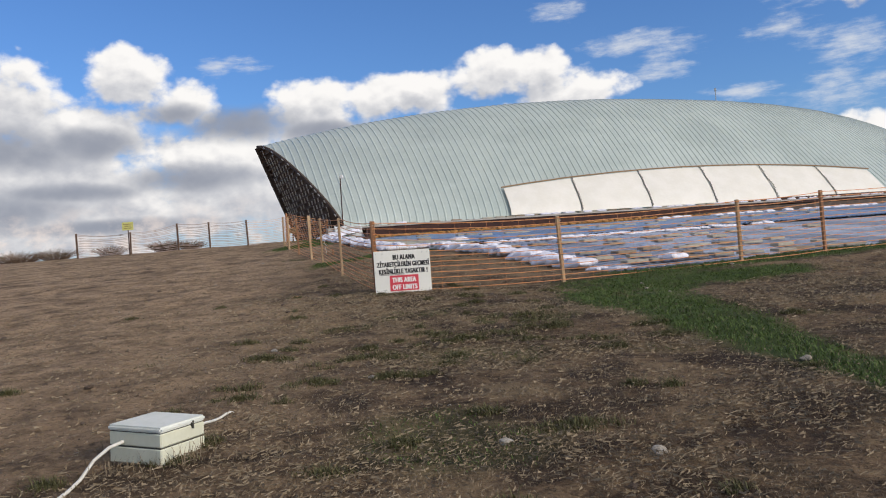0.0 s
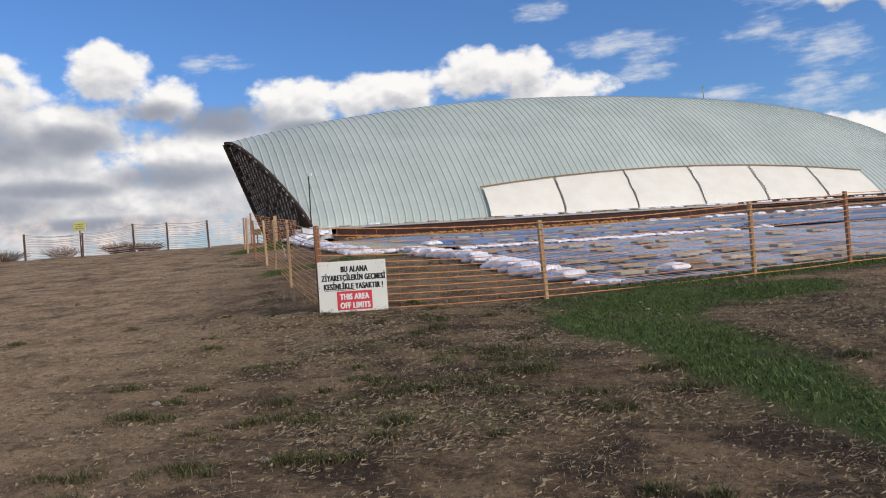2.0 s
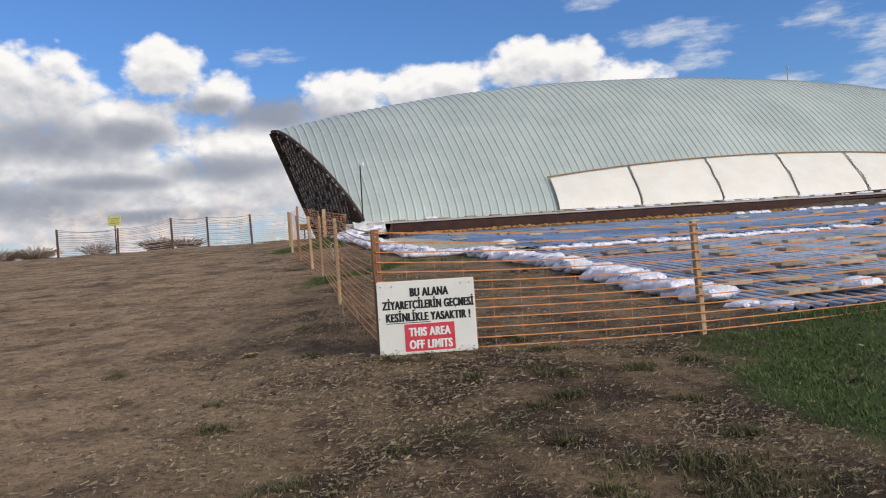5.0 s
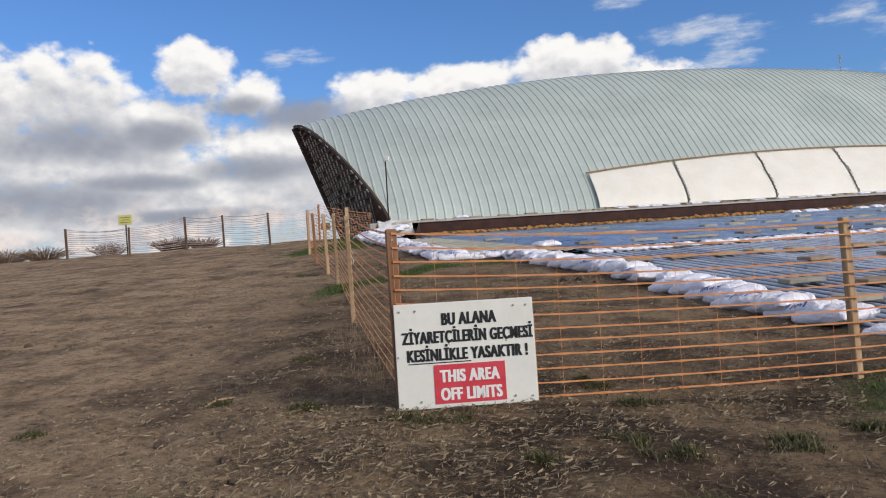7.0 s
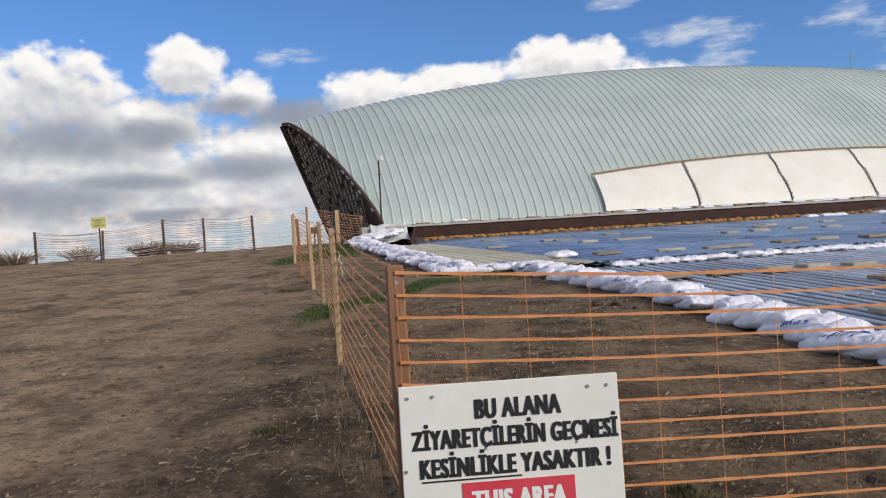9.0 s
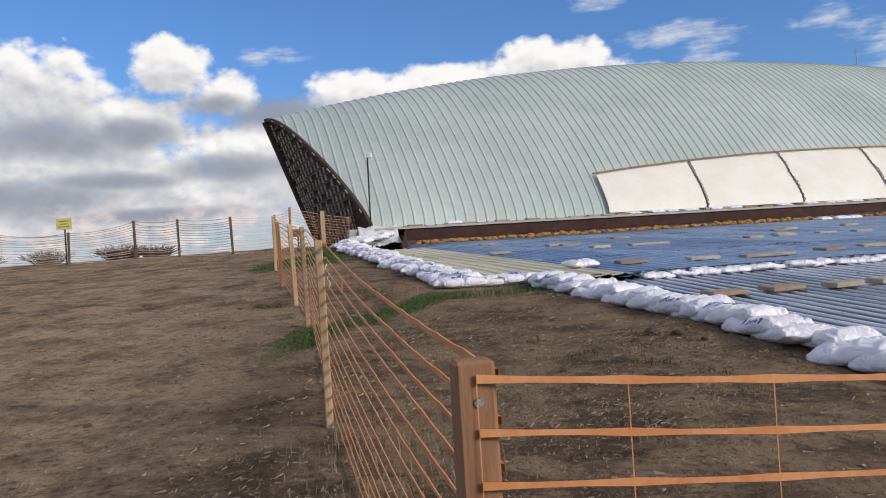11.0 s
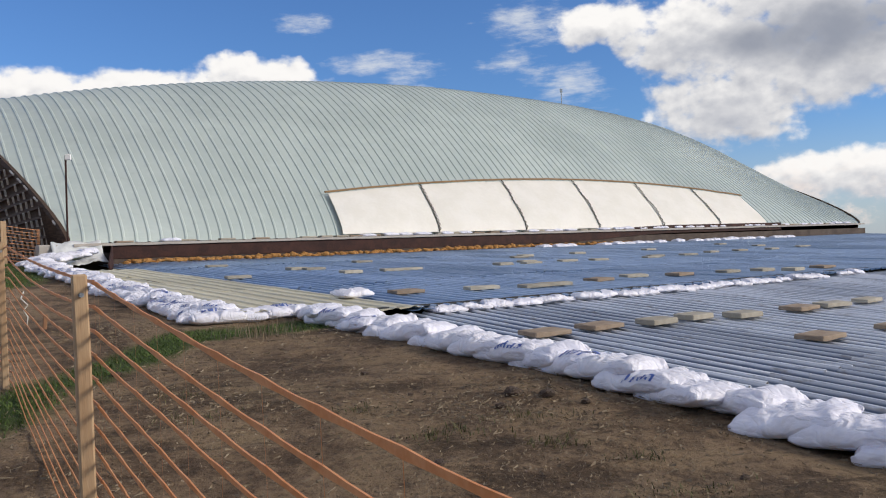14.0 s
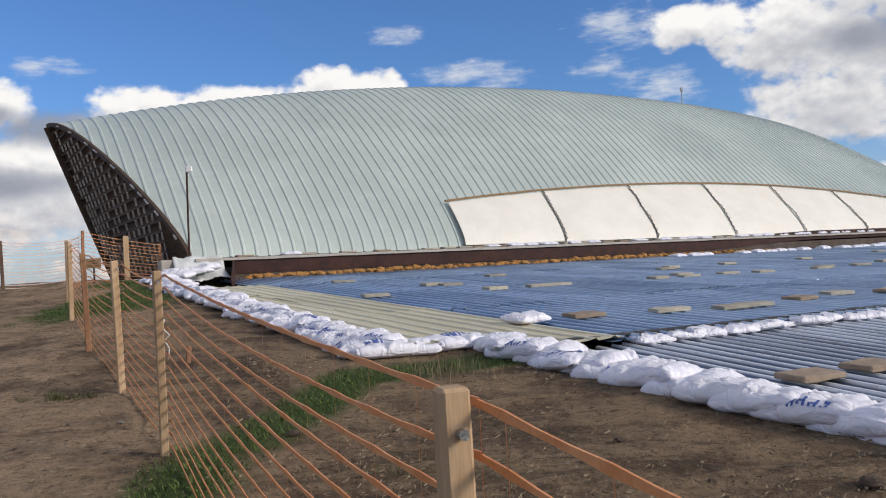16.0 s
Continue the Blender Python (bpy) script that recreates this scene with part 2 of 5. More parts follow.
def roof_material():
    k = Mat("painted_roof_sheet", 0.42, 0.15, 0.5)
    p = k.position()
    a = k.noise(0.22, 4, 0.55, p)
    b = k.noise(2.0, 5, 0.65, p, (1, 1, 0.35))
    c = k.noise(26, 3, 0.6, p)
    col = k.mix(k.ramp(a, 0.35, 0.65), (0.475, 0.535, 0.49), (0.545, 0.605, 0.555))
    col = k.mix(k.math("MULTIPLY", k.ramp(b, 0.52, 0.75), 0.35), col, (0.64, 0.70, 0.645))
    col = k.mix(k.math("MULTIPLY", k.ramp(b, 0.46, 0.28), 0.3), col, (0.38, 0.44, 0.41))
    k.colour(col)
    k.roughness(k.math("ADD", k.math("MULTIPLY", a, 0.3), 0.28))
    k.bump(c, 0.1, 0.003)
    k.bump(b, 0.08, 0.03)
    return k.m


def corrugated_material(name, trough, crest, stain, metal, rough, crest_z):
    """Sheet metal with the sky's reflection painted in: bright crests over darker troughs, plus stains."""
    k = Mat(name, rough, metal, 0.5)
    n1 = k.noise(0.7, 5, 0.6, stretch=(2.2, 0.6, 1))
    n2 = k.noise(9, 4, 0.65, stretch=(2.5, 0.5, 1))
    n3 = k.noise(60, 3, 0.6)
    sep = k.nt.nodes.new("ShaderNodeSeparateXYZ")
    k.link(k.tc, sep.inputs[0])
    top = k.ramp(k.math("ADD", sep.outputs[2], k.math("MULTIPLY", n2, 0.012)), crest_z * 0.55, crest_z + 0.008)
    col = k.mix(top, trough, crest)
    shade = k.math("ADD", k.math("MULTIPLY", n1, 0.6), k.math("MULTIPLY", k.random(), 0.4))
    col = k.mix(k.math("MULTIPLY", k.ramp(shade, 0.35, 0.75), 0.45), col, tuple(v * 0.6 for v in trough))
    col = k.mix(k.math("MULTIPLY", k.ramp(n2, 0.52, 0.72), 0.6), col, stain)
    k.colour(col)
    k.roughness(k.math("ADD", k.math("MULTIPLY", n2, 0.3), rough - 0.12))
    k.bump(n3, 0.12, 0.002)
    return k.m


M_SOIL = soil_material()
M_ROOF = roof_material()
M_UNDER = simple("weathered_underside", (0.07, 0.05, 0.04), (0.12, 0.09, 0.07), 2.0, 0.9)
# blue tone and bright crests put reflected sky into the colour
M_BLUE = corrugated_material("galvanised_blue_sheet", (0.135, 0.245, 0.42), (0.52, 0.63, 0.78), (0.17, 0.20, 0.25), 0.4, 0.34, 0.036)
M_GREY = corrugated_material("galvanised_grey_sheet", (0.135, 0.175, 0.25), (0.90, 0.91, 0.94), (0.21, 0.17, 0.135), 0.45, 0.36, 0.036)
M_YELLOW = corrugated_material("yellowed_fibreglass_sheet", (0.64, 0.58, 0.40), (0.76, 0.71, 0.54), (0.46, 0.35, 0.18), 0.0, 0.5, 0.02)
M_BANNER = simple("cream_tarpaulin", (0.78, 0.74, 0.65), (0.84, 0.80, 0.72), 1.2, 0.6, 0, 0.25, 0.01)
M_RUST = simple("rust_brown_flashing", (0.026, 0.009, 0.007), (0.058, 0.021, 0.014), 3.0, 0.8, 0, 0.5, 0.01)
M_FOAM = simple("orange_foam", (0.34, 0.15, 0.04), (0.50, 0.26, 0.08), 9.0, 0.9, 0, 0.9, 0.03)
M_TIMBER = simple("dark_stained_timber", (0.060, 0.036, 0.024), (0.125, 0.077, 0.050), 3.0, 0.8, 0, 0.5, 0.006, 0.4, (1, 1, 6))
# pale tone painted for daylight between the end's slats
M_GAP_LIGHT = simple("pale_gap_light", (0.52, 0.47, 0.41), (0.78, 0.73, 0.66), 4.0, 0.9, 0, 0.4)
M_PLASTER = simple("pale_concrete", (0.38, 0.34, 0.30), (0.47, 0.43, 0.38), 3.0, 0.9, 0, 0.4)
M_SLAB = simple("grey_paving_slab", (0.38, 0.34, 0.27), (0.50, 0.455, 0.37), 7.0, 0.92, 0, 0.5, 0.005, 0.55)
M_SLAB_DARK = simple("brown_paving_slab", (0.27, 0.20, 0.14), (0.36, 0.28, 0.205), 7.0, 0.92, 0, 0.5, 0.005, 0.3)
M_POST = simple("pale_softwood", (0.42, 0.27, 0.15), (0.58, 0.41, 0.25), 5.0, 0.8, 0, 0.5, 0.004, 0.5, (3, 3, 0.35))
M_POST_RED = simple("reddish_softwood", (0.24, 0.115, 0.06), (0.36, 0.19, 0.10), 5.0, 0.8, 0, 0.5, 0.004, 0.3, (3, 3, 0.35))
M_POST_DARK = simple("dark_weathered_post", (0.085, 0.05, 0.035), (0.15, 0.095, 0.065), 5.0, 0.85, 0, 0.5, 0.004, 0.3, (3, 3, 0.35))
M_NET = simple("orange_barrier_mesh", (0.60, 0.225, 0.075), (0.70, 0.32, 0.14), 14, 0.55, 0, 0.3, 0.002)
M_NET_FADED = simple("faded_barrier_mesh", (0.50, 0.39, 0.35), (0.60, 0.48, 0.43), 14, 0.6, 0, 0.3, 0.002)
M_BOX = simple("cream_enamel", (0.60, 0.60, 0.47), (0.66, 0.66, 0.53), 5, 0.45, 0, 0.1)
M_BOX_TOP = simple("chalky_white_lid", (0.64, 0.66, 0.60), (0.74, 0.75, 0.70), 4, 0.6, 0, 0.2)
M_SEAM = simple("dark_seam", (0.05, 0.05, 0.04), (0.09, 0.085, 0.07), 8, 0.8)
M_CABLE = simple("white_cable", (0.62, 0.60, 0.54), (0.72, 0.70, 0.64), 20, 0.5)
M_SIGN = simple("off_white_sign_board", (0.73, 0.72, 0.66), (0.79, 0.78, 0.72), 3, 0.5, 0, 0.08)
M_INK = simple("black_print", (0.012, 0.012, 0.013), (0.02, 0.02, 0.02), 20, 0.5)
M_RED = simple("red_print", (0.58, 0.04, 0.06), (0.64, 0.06, 0.085), 10, 0.5)
M_WHITE = simple("white_print", (0.78, 0.77, 0.74), (0.82, 0.81, 0.78), 10, 0.5)
M_SCREW = simple("zinc_screw", (0.35, 0.35, 0.34), (0.5, 0.5, 0.48), 40, 0.35, 0.9)
M_BLACK = simple("black_rubber", (0.02, 0.02, 0.02), (0.04, 0.04, 0.04), 10, 0.7)
M_YSIGN = simple("yellow_notice_board", (0.56, 0.55, 0.16), (0.66, 0.65, 0.24), 6, 0.5)
M_BROWNSIGN = simple("brown_wooden_plate", (0.22, 0.13, 0.06), (0.33, 0.21, 0.10), 8, 0.8)


def bag_material():
    k = Mat("woven_white_sack", 0.5, 0.0, 0.4)
    n1 = k.noise(4, 5, 0.6)
    n2 = k.noise(24, 4, 0.65)
    w = k.noise(160, 2, 0.5)
    col = k.mix(k.ramp(n1, 0.35, 0.65), (0.80, 0.79, 0.88), (0.88, 0.87, 0.94))
    col = k.mix(k.math("MULTIPLY", k.ramp(n1, 0.62, 0.8), 0.5), col, (0.42, 0.37, 0.32))
    col = k.mix(k.math("MULTIPLY", k.random(), 0.18), col, (0.55, 0.53, 0.50))
    k.colour(col)
    crease = k.noise(4.5, 2, 0.4, stretch=(1.0, 1.5, 1.5), distort=1.2)
    ridge = k.math("ABSOLUTE", k.math("SUBTRACT", crease, 0.5), 0.0)
    k.bump(ridge, 0.8, 0.06)
    k.bump(n2, 0.3, 0.016)
    k.bump(w, 0.15, 0.002)
    return k.m


M_BAG = bag_material()
M_PRINT = simple("blue_print", (0.05, 0.10, 0.34), (0.12, 0.18, 0.46), 12, 0.55)


def plastic_material():
    k = Mat("milky_plastic_sheet", 0.3, 0.0, 0.5)
    k.colour(k.mix(k.ramp(k.noise(3, 4), 0.4, 0.6), (0.66, 0.67, 0.66), (0.75, 0.76, 0.75)))
    k.b.inputs["Transmission Weight"].default_value = 0.15
    k.bump(k.noise(6, 4), 0.5, 0.03)
    return k.m


M_PLASTIC = plastic_material()


def blade_material(name, a, b):
    k = Mat(name, 0.7, 0.0, 0.3)
    k.colour(k.mix(k.island(), a, b))
    return k.m


M_GRASS = blade_material("green_grass", (0.042, 0.078, 0.015), (0.125, 0.178, 0.044))
M_OLIVE = blade_material("matted_weeds", (0.055, 0.062, 0.022), (0.15, 0.135, 0.06))
M_DRY = blade_material("dry_straw", (0.15, 0.113, 0.072), (0.30, 0.238, 0.16))
M_TWIG = simple("dry_twigs", (0.11, 0.07, 0.045), (0.23, 0.155, 0.10), 9, 0.9, 0, 0.3)
M_CLOD = simple("earth_clod", (0.10, 0.07, 0.05), (0.16, 0.115, 0.085), 9, 0.95, 0, 0.8, 0.02)
M_STONE = simple("pale_stone", (0.32, 0.28, 0.23), (0.46, 0.42, 0.36), 9, 0.9, 0, 0.5, 0.01, 0.5)

# ---- plan: u along the eave of the hall, v away from the walker, both in metres ----
SLOPE = math.tan(radians(4.2))
PLAN = radians(23.8)
CU, SU = math.cos(PLAN), math.sin(PLAN)
OX, OY = -1.2, 41.2
EAVE = 3.15


def xy(u, v):
    return OX + u * CU - v * SU, OY + u * SU + v * CU


def uv(x, y):
    return (x - OX) * CU + (y - OY) * SU, -(x - OX) * SU + (y - OY) * CU


def sheet_z(v):
    """Height of the corrugated cover: an upper and a lower tier."""
    return 2.50 + 0.0475 * (v + 0.5) if v > -15.9 else 1.69 + 0.075 * (v + 15.9)


def sstep(a, b, t):
    t = min(1.0, max(0.0, (t - a) / (b - a)))
    return t * t * (3 - 2 * t)


def ground_z(x, y):
    u, v = uv(x, y)
    cap = 37.0 + 4.0 * sstep(-11.0, -4.0, x)
    s = 1.5
    ys = cap - s * math.log1p(math.exp(min(60.0, (cap - y) / s))) if y < cap + 30 else cap
    ys = min(ys, y) if y < cap - 12 else ys
    z = SLOPE * ys
    z -= 0.11 * sstep(-1.5, 0.8, x) * sstep(9.0, 13.0, y)
    inside = sstep(-9.6, -9.0, u) * sstep(-25.3, -24.9, v) if v > -14.8 else sstep(-8.42, -7.95, u) * sstep(-25.3, -24.9, v)
    if inside > 0:
        z = z * (1 - inside) + min(z, sheet_z(min(v, -0.5)) - 0.16) * inside
    near = sstep(60, 25, math.hypot(x, y - 15))
    z += 0.05 * near * (1 - inside) * noise.noise((x * 0.45, y * 0.45, 3.1)) + (0.024 * noise.noise((x * 1.9, y * 1.9, 7.7)) + 0.022 * noise.noise((x * 4.2, y * 4.2, 1.9))) * near * (1 - inside)
    r = math.hypot(x - 2, y - 25)
    if r > 42:
        z -= 16 * sstep(42, 190, r)
    return z


# ---- mesh helpers ----
def empty(name, label, category, group="", m=None, kind=""):
    ob = tagged(new(name), label, category, group, kind)
    if m is not None:
        ob.matrix_world = m
    return ob


def mesh_of(name, verts, faces, mat, smooth=False):
    me = bpy.data.meshes.new(name)
    me.from_pydata(verts, [], faces)
    me.materials.append(mat)
    if smooth:
        me.polygons.foreach_set("use_smooth", [True] * len(me.polygons))
    me.update()
    return me


def piece(name, me, parent=None, m=None, label=""):
    ob = new(name, me)
    if parent is not None:
        ob.parent = parent
    if m is not None:
        ob.matrix_local = m
    return tagged(ob, label)


def part(name, bm, material, parent, label="", m=None, smooth=False):
    me = bpy.data.meshes.new(name)
    bmesh.ops.recalc_face_normals(bm, faces=bm.faces)
    bm.to_mesh(me)
    bm.free()
    me.materials.append(material)
    if smooth:
        me.polygons.foreach_set("use_smooth", [True] * len(me.polygons))
    return piece(name, me, parent, m, label)


def box_bm(sx, sy, sz, bevel=0.0, at=(0, 0, 0), seg=1, bm=None):
    """A box with its base centre at the given place."""
    out = bm or bmesh.new()
    r = bmesh.ops.create_cube(out, size=1, matrix=Matrix.Translation((at[0], at[1], at[2] + sz / 2)) @ Matrix.Diagonal((sx, sy, sz, 1)))
    if bevel:
        es = list({e for v in r["verts"] for e in v.link_edges})
        bmesh.ops.bevel(out, geom=es, offset=bevel, segments=seg, affect="EDGES")
    return out


def tube_bm(points, radius, sides=8, bm=None):
    out = bm or bmesh.new()
    rings = []
    pts = [Vector(p) for p in points]
    for i, p in enumerate(pts):
        d = (pts[min(i + 1, len(pts) - 1)] - pts[max(i - 1, 0)]).normalized()
        a = d.orthogonal().normalized() if not rings else (prev - d * prev.dot(d)).normalized()
        prev = a
        b = d.cross(a)
        rings.append([out.verts.new(p + radius * (math.cos(t) * a + math.sin(t) * b)) for t in (2 * math.pi * k / sides for k in range(sides))])
    for r0, r1 in zip(rings, rings[1:]):
        for k in range(sides):
            out.faces.new((r0[k], r0[(k + 1) % sides], r1[(k + 1) % sides], r1[k]))
    out.faces.new(rings[0][::-1])
    out.faces.new(rings[-1])
    return out


# ---- ground: one sheet to the horizon ----
def axis(lo, hi, step, far):
    a = list(np.arange(lo, hi + step / 2, step))
    d, left, right = step, [], []
    x = a[0]
    while x > -far:
        d *= 1.22
        x -= d
        left.append(x)
    d, x = step, a[-1]
    while x < far:
        d *= 1.22
        x += d
        right.append(x)
    return left[::-1] + a + right


def grassy(x, y):
    """How green the ground is, 0 to 1."""
    u, v = uv(x, y)
    n = noise.noise((x * 0.8, y * 0.8, 1.3)) * 0.5 + noise.noise((x * 2.7, y * 2.7, 5.1)) * 0.35
    g = 0.0
    # a swath that starts beside the cover's front edge and comes down towards the path
    left = 0.36 + 0.30 * max(0.0, 11.6 - y) - 0.03 * max(0.0, y - 12.5)
    right = 2.0 + 0.12 * max(0.0, 10.5 - y) + 0.7 * max(0.0, y - 11.9)
    if 2.5 < y < 14.2:
        mid, half = (left + right) / 2, max(0.25, (right - left) / 2)
        g = max(g, sstep(1.3, 0.6, abs(x - mid) / half + n * 0.6) * sstep(2.8, 5.0, y) * sstep(14.3, 13.7, y))
    g = max(g, sstep(0.5, 0.1, abs(v + 25.75 + 0.1 * n) - 0.25) * sstep(-9.2, -8.4, u) * 0.95)
    g = max(g, sstep(1.0, 0.5, math.hypot((u + 7.2) / 1.4, (v + 27.2) / 1.0) + n * 0.5))
    g = max(g, 0.75 * sstep(1.0, 0.5, math.hypot((u - 1.0) / 5.5, (v + 27.4) / 1.2) + n * 0.8))
    # strip outside the corner of the sandbags
    for ax, ay, bx, by, w in ((-5.0, 21.0, -4.3, 22.8, 0.36), (-4.3, 22.8, -2.95, 23.5, 0.36)):
        t = max(0.0, min(1.0, ((x - ax) * (bx - ax) + (y - ay) * (by - ay)) / ((bx - ax) ** 2 + (by - ay) ** 2)))
        g = max(g, sstep(1.15, 0.5, math.hypot(x - ax - t * (bx - ax), y - ay - t * (by - ay)) / w + n * 0.45))
    # tufts along the fence on the walker's side, and below the hall's end
    g = max(g, sstep(1.0, 0.45, math.hypot((x + 5.15) / 0.42, (y - 20.2) / 1.4) + n * 0.4))
    g = max(g, sstep(1.0, 0.5, math.hypot((x + 8.7) / 1.3, (y - 31.0) / 3.9) + n * 0.5))
    g = max(g, sstep(1.0, 0.5, math.hypot((x + 9.0) / 2.0, (y - 35.8) / 2.8) + n * 0.4))
    # sparse tufts across the trampled middle
    t = noise.noise((x * 0.55 + 9, y * 0.9, 2.2)) + 0.5 * n
    g = max(g, 0.34 * sstep(0.22, 0.6, t) * sstep(-3.8, -1.8, x) * sstep(14.5, 11.5, y))
    return g


def build_ground():
    xs, ys = axis(-12, 7, 0.14, 3500), axis(2, 38, 0.15, 3500)
    verts = [(x, y, ground_z(x, y)) for y in ys for x in xs]
    nx = len(xs)
    faces = [(j * nx + i, j * nx + i + 1, (j + 1) * nx + i + 1, (j + 1) * nx + i) for j in range(len(ys) - 1) for i in range(nx - 1)]
    me = mesh_of("ground", verts, faces, M_SOIL, True)
    for key, f in (("green", lambda x, y: grassy(x, y) if abs(x) < 25 and -5 < y < 45 else 0.0),
                   # path wear, halved towards the near side to paint a darker foreground
                   ("worn", lambda x, y: max(0.42 * sstep(13.5, 15.5, y) * sstep(-5.5, -4.0, x + 0.36 * (y - 17)), 0.3 * sstep(15.0, 17.0, y), sstep(1.4, -1.2, x + 2.3 + 0.24 * (y - 8) + 1.3 * noise.noise((x * 0.35, y * 0.35, 0.4)))) * (0.5 + 0.5 * sstep(5.0, 9.0, y)) if abs(x) < 80 else 0.7),
                   ("straw", lambda x, y: sstep(-4.5, -1.5, x + 0.2 * (y - 8) + 1.5 * noise.noise((x * 0.4, y * 0.4, 8.4))) if abs(x) < 60 and y < 26 else 0.2)):
        at = me.attributes.new(key, "FLOAT", "POINT")
        at.data.foreach_set("value", [f(v[0], v[1]) for v in verts])
    return tagged(new("ground", me), "trampled brown earth mound with straw and grass patches", "ground", kind="structure")


build_ground()


# ---- the hall: a shallow vaulted roof on a low eave ----
ROOF_MID, ROOF_HALF = 11.65, 19.85


def roof_at(u0, s):
    """Point of the roof in plan coordinates: u0 along the eave, s from the eave (0) to the ridge (1)."""
    f = (u0 - ROOF_MID) / ROOF_HALF
    q = 1 - s
    v = 3 * q * q * s * 0.039 + 3 * q * s * s * 0.794 + s ** 3
    z = 3 * q * q * s * 0.153 + 3 * q * s * s + s ** 3
    h = 7.513 - 2.61 * abs(f) ** 2.475 - 0.935 * f
    w = 10.452 + 3.874 * f * f
    v, z = v * w, z * h
    return u0 + (0.541 * f + 0.598) * z + (0.062 + 0.242 * f) * v, v, z


def roof_point(u0, s, off=0.0):
    u, v, z = roof_at(u0, s)
    e = 0.02
    a = Vector(roof_at(u0 + e, s)) - Vector(roof_at(u0 - e, s))
    b = Vector(roof_at(u0, min(1.0, s + e))) - Vector(roof_at(u0, max(0.0, s - e)))
    n = a.cross(b).normalized()
    u, v, z = u + n.x * off, v + n.y * off, z + n.z * off
    x, y = xy(u, v)
    return Vector((x, y, EAVE + z))


def roof_s(u0, z):
    """The s at which the roof has risen by z."""
    lo, hi = 0.0, 1.0
    for _ in range(30):
        m = (lo + hi) / 2
        if roof_at(u0, m)[2] < z:
            lo = m
        else:
            hi = m
    return lo


def mirror_back(p, u0):
    """The same point on the far half of the vault."""
    ridge = roof_at(u0, 1.0)[1]
    u, v = uv(p.x, p.y)
    u += 0.18 * max(0.0, -(u0 - ROOF_MID) / ROOF_HALF) * (ridge - v)
    x, y = xy(u, 2 * ridge - v)
    return Vector((x, y, p.z))


hall = empty("shelter_hall", "vaulted hall with pale green ribbed metal roof", "hall")


def rib_u0(ub, s):
    """The roof's own coordinate at which the straight rib from ub on the eave crosses s."""
    lo, hi = -8.2, 31.5
    for _ in range(26):
        m = (lo + hi) / 2
        u, v, z = roof_at(m, s)
        if u - 0.28 * z + 0.08 * v < ub:
            lo = m
        else:
            hi = m
    return (lo + hi) / 2


def build_roof():
    pitch = 0.352
    S = [i / 28 for i in range(29)]
    ubs = []
    u = -12.4
    while u < 42.0:
        ubs += [(u, 0.0), (u + pitch - 0.105, 0.0), (u + pitch - 0.075, 0.03), (u + pitch - 0.03, 0.03)]
        u += pitch

    def surface(under):
        verts, faces = [], []
        for ub, r in (ubs[::4] if under else ubs):
            row, back = [], []
            for k, s in enumerate(S):
                u0 = rib_u0(ub, s)
                inside = -8.19 < u0 < 31.49
                wave = 0.01 * noise.noise((u0 * 0.6, s * 5, 2.0))
                lap = 0.02 if s < 0.52 else 0.0
                p = roof_point(u0, s, -0.1 if under else ((r if inside else 0.0) - lap + wave))
                row.append(p)
                if k % 4 == 0 and k < 28:
                    back.append(mirror_back(p, u0))
            verts += row + back[::-1]
        cols = len(ubs[::4]) if under else len(ubs)
        n = len(verts) // cols
        for i in range(cols - 1):
            for j in range(n - 1):
                f = (i * n + j, (i + 1) * n + j, (i + 1) * n + j + 1, i * n + j + 1)
                if (verts[f[0]] - verts[f[1]]).length > 1e-4 or (verts[f[2]] - verts[f[3]]).length > 1e-4:
                    faces.append(f)
        return verts, faces

    piece("roof", mesh_of("roof", *surface(False), M_ROOF), hall)
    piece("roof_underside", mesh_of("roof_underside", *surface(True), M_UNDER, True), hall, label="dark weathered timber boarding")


build_roof()


def strip_along(points, out, up, mat, name, parent, label=""):
    """A board that follows a line: each ring is a rectangle spanned by two offsets."""
    verts, faces = [], []
    for p in points:
        verts += [p, p + out, p + out + up, p + up]
    for i in range(len(points) - 1):
        a, b = i * 4, i * 4 + 4
        for k in range(4):
            faces.append((a + k, a + (k + 1) % 4, b + (k + 1) % 4, b + k))
    faces += [(3, 2, 1, 0), tuple(len(verts) - 4 + k for k in range(4))]
    return piece(name, mesh_of(name, verts, faces, mat), parent, label=label)


DU = Vector((CU, SU, 0))
DV = Vector((-SU, CU, 0))
UP = Vector((0, 0, 1))


